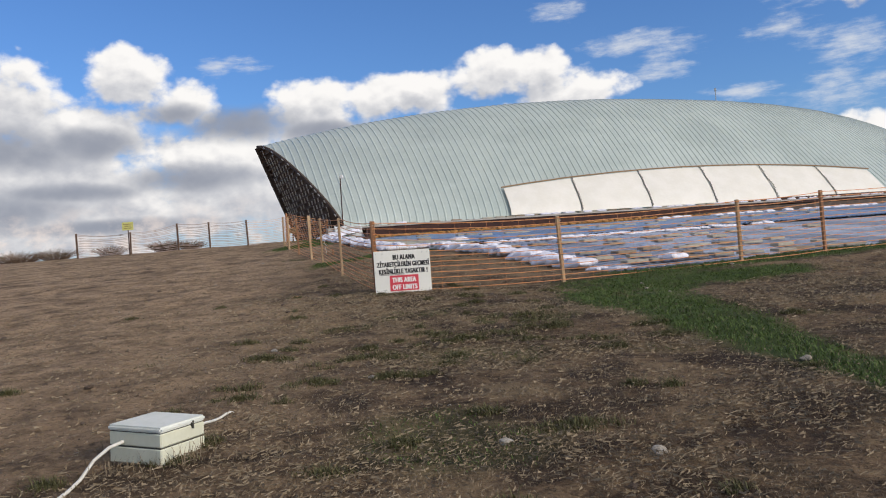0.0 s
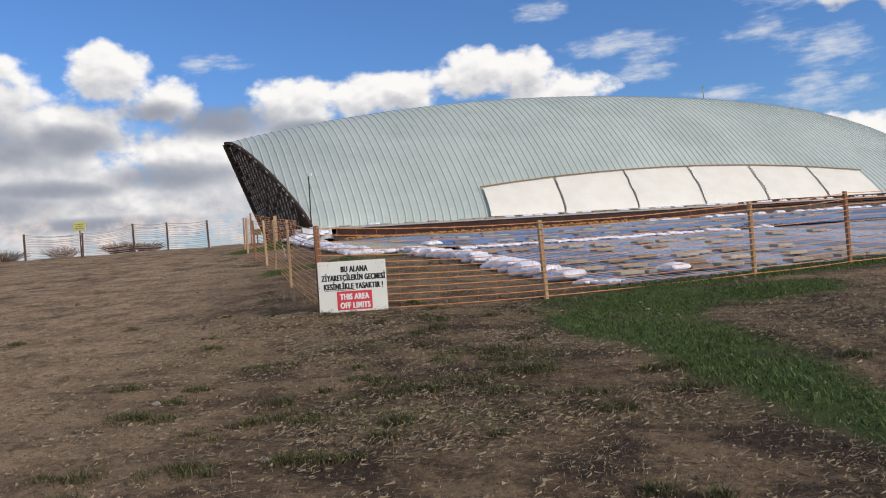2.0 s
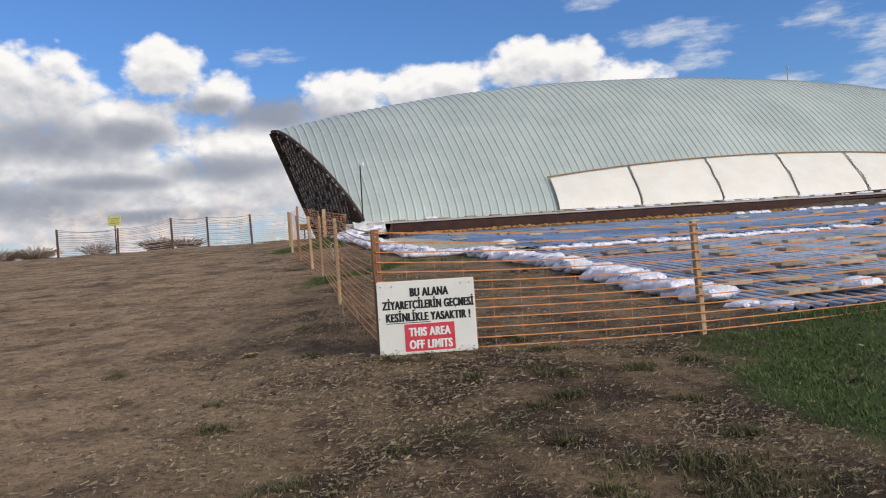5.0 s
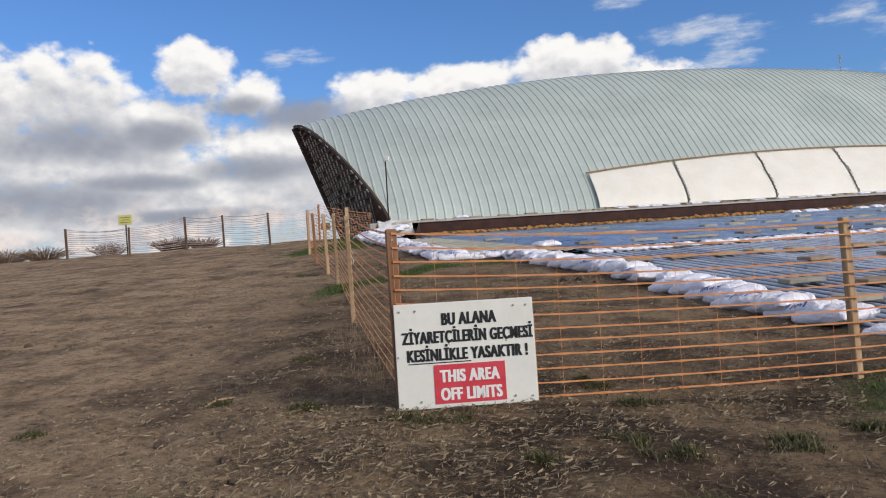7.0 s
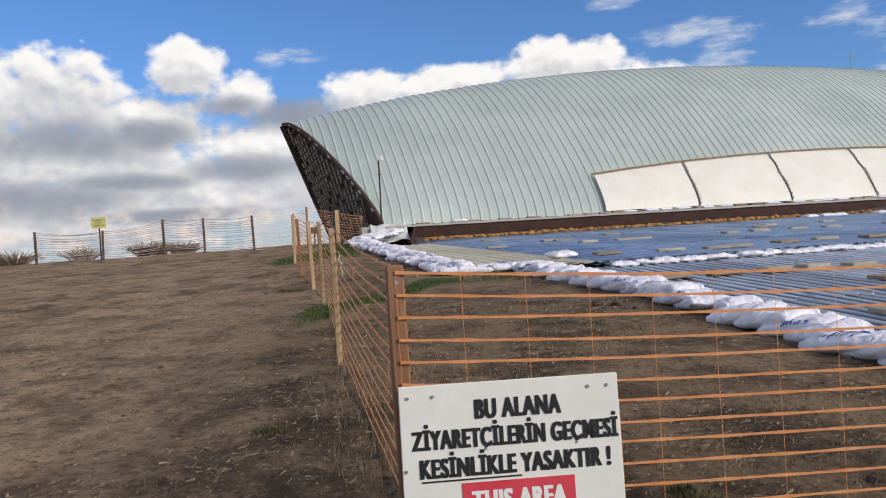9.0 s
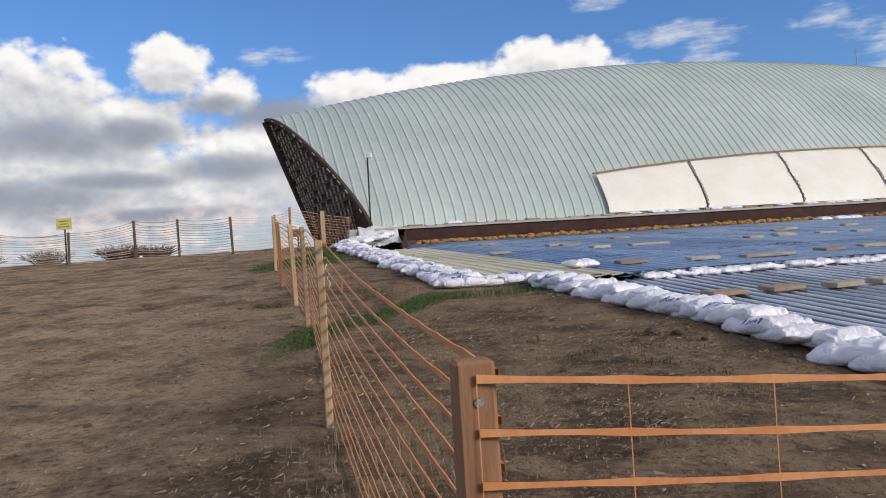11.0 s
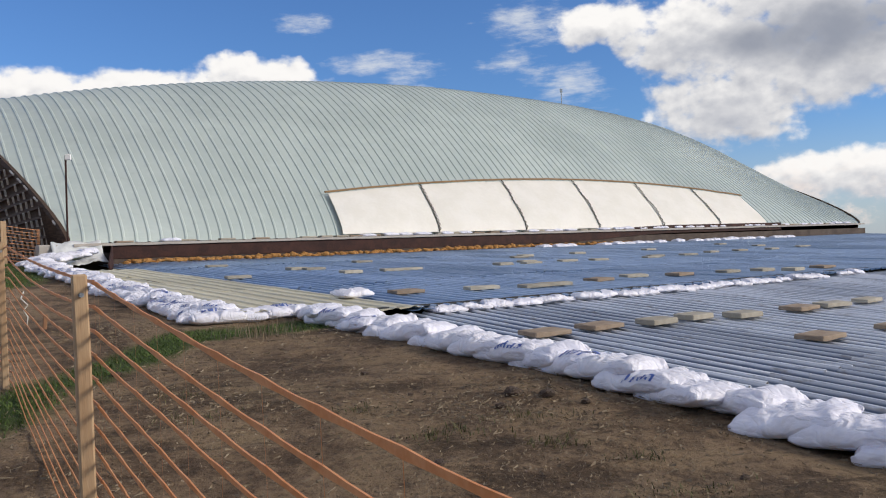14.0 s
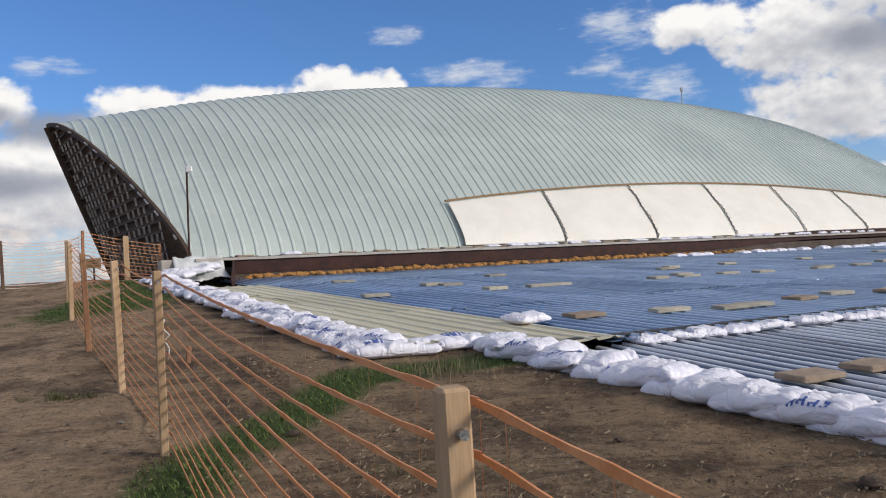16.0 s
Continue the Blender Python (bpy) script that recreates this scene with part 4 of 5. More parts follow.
def line_bags():
    # along the lower tier's side edge, from its upper corner to the front
    v, k = -15.0, 0
    while v > -24.1:
        put_bag(-8.46 + random.uniform(-0.07, 0.07), v, ground_z(*xy(-9.1, v)) + 0.0, 90 + random.uniform(-17, 17), (1, 3, 0, 5, 4, 3, 2, 1, 5)[k % 9], random.uniform(0.88, 1.0), random.uniform(-7, 7), "sandbags along the cover", random.uniform(3, 8))
        v -= random.uniform(0.30, 0.40)
        k += 1
    # along the yellow sheets up to the hall's corner
    v = -14.5
    while v < -2.2:
        for du, dz in ((0.0, 0.0), (0.2, 0.06)):
            put_bag(-9.7 + du + random.uniform(-0.06, 0.06), v + random.uniform(-0.08, 0.08), ground_z(*xy(-10.1, v)) + dz, 90 + random.uniform(-32, 32), random.choice((0, 1, 2, 3, 4, 5)), random.uniform(0.66, 0.8), random.uniform(-9, 9), "sandbags along the cover", random.uniform(-8, 8))
        v += random.uniform(0.34, 0.42)
    # the turn between the two edges
    for u in (-9.6, -9.3, -9.0, -8.7):
        put_bag(u, -14.8 + random.uniform(-0.08, 0.08), ground_z(*xy(u, -15.2)) + 0.02, random.uniform(-20, 20), random.choice((2, 3, 4)), 0.85, 0, "sandbags along the cover")
    # heap at the hall's corner
    for u, v, z in ((-9.3, -1.9, 2.74), (-8.95, -1.4, 2.80), (-8.6, -1.75, 2.78), (-9.0, -2.4, 2.72), (-8.3, -1.3, 2.84), (-8.0, -1.0, 2.9)):
        put_bag(u, v, z - 0.1, random.uniform(0, 180), random.choice((1, 3, 5)), random.uniform(0.85, 1.0), random.uniform(-10, 10), "sandbags heaped at the corner")
    # row between the two tiers
    u = -7.05
    while u < 3.2:
        if u < 1.2 or random.random() < 0.6:
            put_bag(u, -15.8 + random.uniform(-0.05, 0.05), sheet_z(-15.95) + 0.03, random.uniform(-12, 12), random.choice((1, 3, 3, 1, 5)), random.uniform(0.56, 0.72), random.uniform(-8, 8), "sandbags between the tiers", random.uniform(-6, 6), 0.78)
        u += random.uniform(0.34, 0.44)
    put_bag(-7.48, -14.2, sheet_z(-14.2) + 0.05, 10, 1, 0.72, 4, "sandbags on the sheets")
    put_bag(-6.75, -24.45, sheet_z(-24.45) + 0.05, 25, 3, 0.78, 0, "sandbags on the sheets")
    for u, v in ((-8.35, -24.5), (-8.05, -24.75)):
        put_bag(u, v, ground_z(*xy(u - 0.6, v)) - 0.02, random.uniform(-40, 40), 3, 0.6, 0, "sandbags along the cover", 0.0, 0.7)
    # flat sacks weighing down the eave
    for i in range(46):
        u = -5.5 + i * 0.78 + random.uniform(-0.25, 0.25)
        if random.random() < 0.35 + 0.5 * sstep(-2.0, 1.0, u):
            put_bag(u, -0.22, EAVE - 0.04, random.uniform(-8, 8), random.choice((1, 3)), random.uniform(0.6, 0.85), 0, "sandbags on the eave ledge", 0.0, 0.75)
    for u in np.arange(8.0, 24.0, 0.62):
        if random.random() < 0.7:
            put_bag(u, -0.95 + random.uniform(-0.1, 0.1), sheet_z(-0.95) + 0.0, random.uniform(-10, 10), random.choice((1, 3)), random.uniform(0.7, 0.85), 0, "sandbags at the head of the sheets")


line_bags()
# black rubber edge under the row between the tiers
strip_along([Vector((*xy(u, -15.72), sheet_z(-15.7) + 0.035 + 0.012 * noise.noise((u * 5, 0, 3)))) for u in np.linspace(-8.0, 3.0, 70)], DV * 0.12, UP * 0.02, M_BLACK, "edge_strip", cover, "black rubber edge strip")


def build_plastic():
    """Milky plastic tucked under the eave at the hall's corner."""
    nu, nv = 18, 10
    verts, faces = [], []
    for i in range(nu + 1):
        for j in range(nv + 1):
            u, t = -8.75 + 1.25 * i / nu, j / nv
            x, y = xy(u, -0.3 - 0.42 * t - 0.5 * t ** 4 + 0.06 * noise.noise((u * 4, t * 2, 9)))
            z = EAVE + 0.04 - 0.66 * t * (1 - 0.15 * i / nu) + 0.09 * noise.noise((u * 3, t * 3, 1)) + 0.05 * noise.noise((u * 9, t * 5, 4))
            verts.append((x, y, z))
    for i in range(nu):
        for j in range(nv):
            q = i * (nv + 1) + j
            faces.append((q, q + 1, q + nv + 2, q + nv + 1))
    me = mesh_of("plastic_sheet", verts, faces, M_PLASTIC, True)
    ob = new("plastic_sheet", me)
    md = ob.modifiers.new("thickness", "SOLIDIFY")
    md.thickness = 0.006
    tagged(ob, "crumpled milky plastic sheet draped over the sandbags", "plastic sheet")


build_plastic()


# ---- fences of orange barrier mesh ----
def post_bm(w, d, h, seed):
    rnd = random.Random(seed)
    bm = box_bm(w, d, h + 0.25, 0.006, (0, 0, -0.25))
    lx, ly = rnd.uniform(-0.03, 0.03), rnd.uniform(-0.02, 0.02)
    bmesh.ops.subdivide_edges(bm, edges=[e for e in bm.edges if e.calc_length() > 0.5], cuts=4)
    for v in bm.verts:
        t = max(0, v.co.z) / h
        v.co.x += lx * t + 0.004 * noise.noise((v.co.z * 4, seed, v.co.y * 30))
        v.co.y += ly * t + 0.004 * noise.noise((v.co.z * 4, seed + 9, v.co.x * 30))
    return bm


def net_mesh(p0, p1, h0, h1, rows, seed, step=0.085, sag=0.05, thick=1.0, low=0.04):
    """Flat strands with a lump at each tie, and thin uprights."""
    rnd = random.Random(seed)
    length = math.hypot(p1[0] - p0[0], p1[1] - p0[1])
    n = max(4, int(length / step))
    dx, dy = (p1[0] - p0[0]) / length, (p1[1] - p0[1]) / length
    nx, ny = -dy, dx
    verts, faces = [], []
    grid = []
    for r in range(rows):
        f = r / (rows - 1)
        line = []
        s = sag * (0.6 + 0.8 * rnd.random())
        for i in range(n + 1):
            t = i / n
            x, y = p0[0] + (p1[0] - p0[0]) * t, p0[1] + (p1[1] - p0[1]) * t
            g0, g1 = ground_z(*p0), ground_z(*p1)
            g = g0 + (g1 - g0) * t
            h = h0 + (h1 - h0) * t
            z = g + low + (h - low) * f - s * 4 * t * (1 - t) * (0.5 + 0.5 * f) + 0.0018 * noise.noise((i * 0.3, r * 1.7, seed))
            side = 0.005 * noise.noise((i * 0.1, r * 0.4, seed + 5)) - 0.045
            c = Vector((x + nx * side, y + ny * side, z))
            line.append(c)
        grid.append(line)
        base = len(verts)
        for i, c in enumerate(line):
            hh = (0.0082 if i % 3 == 0 else 0.0055) * thick * (1.1 if r in (0, rows - 1) else 1.0)
            w = 0.0022 * thick
            for a, b in ((-w, -hh), (w, -hh), (w, hh), (-w, hh)):
                verts.append((c.x + nx * a, c.y + ny * a, c.z + b))
        for i in range(n):
            a, b = base + i * 4, base + i * 4 + 4
            for k in range(4):
                faces.append((a + k, a + (k + 1) % 4, b + (k + 1) % 4, b + k))
    for i in range(0, n + 1, 3):
        base = len(verts)
        for r in range(rows):
            c = grid[r][i]
            hw = 0.0012 * thick
            verts += [(c.x - dx * hw, c.y - dy * hw, c.z), (c.x + dx * hw, c.y + dy * hw, c.z)]
        for r in range(rows - 1):
            q = base + 2 * r
            faces.append((q, q + 1, q + 3, q + 2))
    return verts, faces


def fence(name, label, posts, rows, net_mat, step=0.085, sag=0.05, thick=1.0):
    """posts: (x, y, height, width, depth, material, has net to the next)."""
    x0, y0 = posts[0][:2]
    f = empty(name, label, "fence", m=Matrix.Translation((x0, y0, ground_z(x0, y0))))
    origin = Vector((x0, y0, ground_z(x0, y0)))
    for i, (x, y, h, w, d, mat, *_) in enumerate(posts):
        if mat is None:
            continue
        ob = part("post", post_bm(w, d, h, i + len(posts) * 7), mat, f, m=Matrix.Translation(Vector((x, y, ground_z(x, y))) - origin) @ pose(0, 0, 0, 0, 0, 23.8 + random.uniform(-8, 8)))
        for zz in (h - 0.07,):
            part("bolt", tube_bm([(0, -d / 2 - 0.012, zz), (0, -d / 2 + 0.01, zz)], 0.009, 8), M_SCREW, ob)
    for i, (a, b) in enumerate(zip(posts, posts[1:])):
        if a[6]:
            v, fc = net_mesh(a[:2], b[:2], a[2] - 0.03, b[2] - 0.03, rows, i + len(posts), step, sag, thick)
            piece("net", mesh_of("net", [tuple(Vector(p) - origin) for p in v], fc, net_mat), f)
    return f


SIDE = [(-2.567, 13.1, 1.15, 0.07, 0.06, M_POST_RED, 1), (-3.974, 16.78, 1.18, 0.05, 0.05, M_POST, 1), (-5.4, 20.78, 1.13, 0.05, 0.05, M_POST, 1), (-6.27, 22.95, 1.14, 0.06, 0.045, M_POST, 1),
        (-7.28, 25.25, 1.1, 0.06, 0.045, M_POST_RED, 1), (-8.45, 28.15, 1.12, 0.06, 0.045, M_POST, 1), (-9.65, 31.5, 1.15, 0.06, 0.045, M_POST, 1), (-11.3, 37.4, 1.3, 0.07, 0.05, M_POST_RED, 1), (-9.65, 38.5, 1.25, 0.08, 0.06, M_POST_RED, 0)]
fence("side_fence", "orange barrier mesh on rough wooden posts beside the path", SIDE, 14, M_NET, sag=0.045, thick=0.95)
FRONT = [(-2.567, 13.1, 1.15, 0.1, 0.1, None, 1), (0.38, 13.9, 1.08, 0.06, 0.05, M_POST, 1), (3.49, 15.1, 1.1, 0.06, 0.05, M_POST, 1), (5.1, 15.75, 1.12, 0.06, 0.05, M_POST_RED, 1), (8.2, 17.0, 1.1, 0.06, 0.05, M_POST, 1), (11.4, 18.4, 1.1, 0.06, 0.05, M_POST, 0)]
fence("front_fence", "orange barrier mesh on thin wooden posts before the cover", FRONT, 13, M_NET, sag=0.03, thick=0.85)
CREST = [(-11.35, 37.4, 1.15, 0.07, 0.06, None, 1), (-12.6, 35.85, 1.15, 0.07, 0.06, M_POST_DARK, 1), (-14.4, 36.0, 1.15, 0.07, 0.06, M_POST_DARK, 1), (-15.95, 36.2, 1.2, 0.08, 0.06, M_POST_DARK, 1), (-18.1, 36.0, 1.0, 0.07, 0.06, M_POST_DARK, 1),
         (-20.7, 36.1, 1.15, 0.08, 0.07, M_POST_DARK, 0)]
fence("crest_fence", "faded barrier mesh on dark posts along the crest", CREST, 15, M_NET_FADED, 0.16, 0.08, 1.5)


def notice(name, label, category, x, y, z, w, h, rz, mat, pole=0.0, ink=None):
    ob = empty(name, label, category, m=pose(x, y, z, 0, 0, rz))
    part("plate", box_bm(w, 0.02, h, 0.006), mat, ob)
    for i in range(3):
        part("text_bar", box_bm(w * (0.7 - 0.15 * (i % 2)), 0.004, h * 0.06, 0, (0, -0.0125, h * (0.22 + 0.24 * i))), ink or M_INK, ob)
    if pole:
        part("stake", tube_bm([(0, 0.03, h), (0, 0.03, -pole)], 0.025, 6), M_RUST, ob)
    return ob


notice("yellow_notice", "small yellow notice on a thin stake by the fence", "sign", -18.1, 35.85, ground_z(-18.1, 35.85) + 1.1, 0.5, 0.36, 8, M_YSIGN, 1.35, M_BROWNSIGN)
notice("wooden_plate", "small brown wooden plate on a short stake", "sign", -10.75, 36.5, ground_z(-10.75, 36.5) + 0.36, 0.34, 0.24, 10, M_BROWNSIGN, 0.4)
g = ground_z(-10.4, 37.95)
tagged(part("upright_board", box_bm(0.14, 0.04, 1.2, 0.006), M_POST, None, m=pose(-10.35, 37.85, g - 0.05, 0, 0, 30)), "pale upright board standing at the enclosure's mesh", "board")


# ---- warning board at the corner ----
def lettering(text, width, cap, m, mat, parent, bold=0.0042):
    cu = bpy.data.curves.new("lettering", "FONT")
    cu.body, cu.size, cu.space_character, cu.offset, cu.align_x, cu.align_y = text, 1.0, 1.12, 0.018, "CENTER", "BOTTOM_BASELINE"
    tmp = new("lettering", cu)
    bpy.context.view_layer.update()
    me = bpy.data.meshes.new_from_object(tmp.evaluated_get(bpy.context.evaluated_depsgraph_get()))
    bpy.data.objects.remove(tmp)
    xs = [v.co.x for v in me.vertices]
    sx = width / (max(xs) - min(xs))
    mid = (max(xs) + min(xs)) / 2
    sy = cap / 0.73
    base = [((v.co.x - mid) * sx, v.co.y * sy) for v in me.vertices]
    polys = [tuple(q.vertices) for q in me.polygons]
    n = len(base)
    verts = [(x + d, y, 0.0002 * i) for i, d in enumerate((-bold, -bold / 3, bold / 3, bold)) for x, y in base]
    bpy.data.meshes.remove(me)
    me = mesh_of("lettering", verts, [tuple(v + n * i for v in q) for i in range(4) for q in polys], mat)
    return piece("lettering", me, parent, m)


def build_sign():
    W, H = 0.89, 0.665
    x, y = -2.137, 13.115
    ob = empty("warning_sign", "white warning board with black and red lettering on the corner post", "sign", m=pose(x, y, 0.972, -3.0, 0.6, 15.5))
    part("stake", box_bm(0.035, 0.03, 0.62, 0.004, (0.435, 0.024, -0.06)), M_POST, ob, "short softwood stake behind the board")
    part("board", box_bm(W, 0.012, H, 0.003), M_SIGN, ob)
    up = lambda lx, lz, off=0.0085: pose(lx, -off, lz, 90, 0, 0)
    lettering("BU ALANA", 0.345, 0.078, up(0.03, H * 0.785), M_INK, ob)
    lettering("Z\u0130YARET\u00c7\u0130LER\u0130N GE\u00c7MES\u0130", 0.83, 0.076, up(0.015, H * 0.620), M_INK, ob)
    lettering("KES\u0130NL\u0130KLE YASAKTIR !", 0.765, 0.076, up(0.01, H * 0.452), M_INK, ob)
    part("underline", box_bm(0.40, 0.002, 0.006, 0, (-0.17, -0.0078, H * 0.425)), M_INK, ob)
    part("red_panel", box_bm(0.455, 0.002, 0.245, 0, (0.015, -0.0078, H * 0.04)), M_RED, ob, "red printed panel")
    lettering("THIS AREA", 0.375, 0.078, up(0.015, H * 0.245, 0.0105), M_WHITE, ob)
    lettering("OFF LIMITS", 0.385, 0.078, up(0.02, H * 0.075, 0.0105), M_WHITE, ob)
    for lx, lz in ((-0.41, 0.93), (0.32, 0.93), (-0.31, 0.93), (0.40, 0.93), (-0.30, 0.07), (-0.42, 0.06), (0.30, 0.07), (0.41, 0.06), (-0.43, 0.5)):
        part("screw", tube_bm([(lx, -0.006, H * lz), (lx, -0.011, H * lz)], 0.007, 8), M_SCREW, ob)


build_sign()


# ---- utility box and its cable ----
def build_box():
    x, y = -2.47, 5.08
    g = ground_z(x, y) - 0.035
    ob = empty("junction_box", "cream metal junction box with a chalky lid on the ground", "utility box", m=pose(x, y, g + 0.01, 0, 2.5, -17))
    part("plinth", box_bm(0.36, 0.34, 0.07, 0.01, (0, 0, -0.05)), M_PLASTER, ob, "rough concrete plinth")
    part("lower_case", box_bm(0.41, 0.40, 0.1, 0.008, (0, 0, 0.01)), M_BOX, ob)
    part("gasket", box_bm(0.40, 0.39, 0.008, 0, (0, 0, 0.109)), M_SEAM, ob, "dark gasket line")
    part("upper_case", box_bm(0.41, 0.40, 0.085, 0.008, (0, 0, 0.116)), M_BOX, ob)
    part("gasket", box_bm(0.395, 0.385, 0.008, 0, (0, 0, 0.2)), M_SEAM, ob, "dark gasket line")
    lid = box_bm(0.425, 0.415, 0.035, 0.012, (0, 0, 0.207), 2)
    part("lid", lid, M_BOX_TOP, ob, "white chalky lid")
    part("latch", box_bm(0.03, 0.012, 0.05, 0.003, (0.205, 0.08, 0.18)), M_SEAM, ob)
    pts = [(-2.60, 4.90, g + 0.16), (-2.66, 4.84, g + 0.14), (-2.73, 4.78, g + 0.08)]
    for i in range(9):
        px, py = -2.77 + 0.03 * math.sin(i * 0.9), 4.68 - 0.17 * i
        pts.append((px, py, ground_z(px, py) + 0.014))
    cab = part("cable", tube_bm(pts, 0.011, 7), M_CABLE, None, smooth=True)
    tagged(cab, "white power cable running from the box across the earth", "cable")
    pts = [(-2.29, 5.1, g + 0.15), (-2.25, 5.2, g + 0.145)]
    for i in range(7):
        px, py = -2.26 - 0.013 * i, 5.32 + 0.13 * i
        pts.append((px, py, ground_z(px, py) + 0.11 * (1 - i / 6) - 0.02 * (i == 6)))
    cab = part("cable", tube_bm(pts, 0.009, 7), M_CABLE, None, smooth=True)
    tagged(cab, "white cable leaving the box and entering the earth", "cable")


build_box()
g = ground_z(-5.97, 24.2)
tagged(part("survey_peg", box_bm(0.045, 0.045, 0.27, 0.006, (0, 0, -0.1)), M_POST_RED, None, m=pose(-5.97, 24.2, g, 3, 4, 20)), "short wooden survey peg driven into the earth", "peg")


g = ground_z(-6.2, 24.4)
cord = tube_bm([(-6.22, 24.42, g), (-6.20, 24.40, g + 0.12), (-6.25, 24.42, g + 0.2), (-6.19, 24.38, g + 0.26), (-6.27, 24.40, g + 0.34), (-6.24, 24.42, g + 0.42)], 0.008, 6)
tagged(part("cord", cord, M_CABLE, None, smooth=True), "stiff white cord end sticking out of the earth", "cord")


# ---- grass, straw, clods, bushes ----
def blades(name, label, category, spots, mat, h_lo, h_hi, w, lean, flat=False):
    rnd = random.Random(len(spots))
    n = len(spots)
    verts, faces = [], []
    for x, y, k in spots:
        z = ground_z(x, y)
        a = rnd.uniform(0, 2 * math.pi)
        h = rnd.uniform(h_lo, h_hi) * k
        dx, dy = math.cos(a), math.sin(a)
        l = rnd.uniform(0.2, 1.0) * lean * h
        b = len(verts)
        ww = w * rnd.uniform(0.7, 1.3)
        if flat:
            zz = z + rnd.uniform(0.004, 0.016)
            verts += [(x - dx * h / 2 + dy * ww, y - dy * h / 2 - dx * ww, zz), (x - dx * h / 2 - dy * ww, y - dy * h / 2 + dx * ww, zz + 0.003), (x + dx * h / 2 - dy * ww, y + dy * h / 2 + dx * ww, zz + rnd.uniform(0, 0.02)), (x + dx * h / 2 + dy * ww, y + dy * h / 2 - dx * ww, zz + rnd.uniform(0, 0.02))]
            faces.append((b, b + 1, b + 2, b + 3))
        else:
            verts += [(x - dy * ww, y + dx * ww, z - 0.01), (x + dy * ww, y - dx * ww, z - 0.01), (x + dx * l * 0.4 + dy * ww * 0.7, y + dy * l * 0.4 - dx * ww * 0.7, z + h * 0.6),
                      (x + dx * l * 0.4 - dy * ww * 0.7, y + dy * l * 0.4 + dx * ww * 0.7, z + h * 0.6), (x + dx * l, y + dy * l, z + h)]
            faces += [(b, b + 1, b + 2, b + 3), (b + 3, b + 2, b + 4)]
    me = mesh_of(name, verts, faces, mat)
    return tagged(new(name, me), label, category, kind="stuff")


rnd = random.Random(5)
green, dry, straw = [], [], []
tries = 0
while len(green) < 150000 and tries < 1100000:
    tries += 1
    x, y = rnd.uniform(-11, 10), rnd.uniform(3, 37)
    if y > 24 and x > -3 or rnd.random() > 1.25 - y / 55:
        continue
    u, v = uv(x, y)
    if u > -8.4 and v > -25.0:
        continue
    q = grassy(x, y)
    if q > 0.12 and rnd.random() < q * (0.95 + 1.1 * noise.noise((x * 2.2, y * 3.0, 6.6))):
        green.append((x, y, 0.35 + 0.65 * q))
tries = 0
while len(straw) < 85000 and tries < 900000:
    tries += 1
    y = 2.0 + 22 * rnd.random() ** 1.15
    x = rnd.uniform(-9, 7)
    u, v = uv(x, y)
    if u > -8.6 and v > -25.0:
        continue
    q = 0.12 + 0.88 * sstep(-4.5, -1.5, x + 0.2 * (y - 8)) * (0.12 + 0.88 * sstep(-0.1, 0.4, noise.noise((x * 0.9, y * 0.9, 8.4))))
    if y > 13.5 and rnd.random() < 0.6:
        continue
    if rnd.random() < q and grassy(x, y) < 0.45:
        straw.append((x, y, 1.0))
        if rnd.random() < 0.012:
            dry.append((x, y, 1.0))
# withered weeds under the mesh inside the enclosure
for i in range(1300):
    t = rnd.random()
    x, y = -2.7 - 1.25 * t + rnd.gauss(0.25, 0.3), 13.4 + 3.4 * t + rnd.gauss(0, 0.2)
    dry.append((x, y, rnd.uniform(0.5, 1.5)))
for i in range(160):
    dry.append((rnd.gauss(-3.5, 0.2), rnd.gauss(22.75, 0.12), 2.4))
for i in range(260):
    a = rnd.uniform(0, 6.283)
    dry.append((-2.47 + 0.3 * math.cos(a) + rnd.gauss(0, 0.06), 5.05 + 0.29 * math.sin(a) + rnd.gauss(0, 0.06), 1.3))
tufts, chaff = [], []
# weeds seen in the trampled middle: x, y, half width
WEEDS = [(-2.34, 9.7, 0.32), (-1.6, 8.0, 0.25), (-1.15, 8.45, 0.3), (-0.94, 8.55, 0.25), (-2.69, 8.11, 0.2), (-0.33, 10.0, 0.45), (-0.41, 8.83, 0.25), (-0.15, 8.45, 0.2), (0.46, 8.3, 0.25), (0.71, 7.88, 0.2), (1.2, 8.3, 0.2),
         (0.1, 9.7, 0.3), (-3.3, 9.11, 0.15), (-1.12, 12.4, 0.2), (-3.19, 10.85, 0.12), (-1.82, 10.28, 0.15), (-1.19, 8.95, 0.2), (0.03, 9.1, 0.28), (-2.76, 8.18, 0.22), (-1.9, 6.85, 0.28), (-2.6, 6.9, 0.18), (-2.46, 6.45, 0.16),
         (0.14, 5.24, 0.28), (-3.84, 14.81, 0.1), (-6.75, 22.85, 0.25)]
for i in range(70):
    y = 3.5 + 10.5 * rnd.random()
    WEEDS.append((rnd.gauss(-0.9 - 0.12 * (y - 8), 1.5), y, rnd.uniform(0.05, 0.16)))
for x, y, big in WEEDS:
    for j in range(int(90 + 2600 * big)):
        a, r = rnd.uniform(0, 6.283), big * rnd.random() ** 0.7
        px, py = x + 1.25 * r * math.cos(a) + rnd.gauss(0, 0.03), y + 0.62 * r * math.sin(a) + rnd.gauss(0, 0.03)
        if noise.noise((px * 6, py * 6, 4.4)) > -0.22:
            tufts.append((px, py, rnd.uniform(0.5, 1.3) * (1.2 - 0.7 * r / big)))
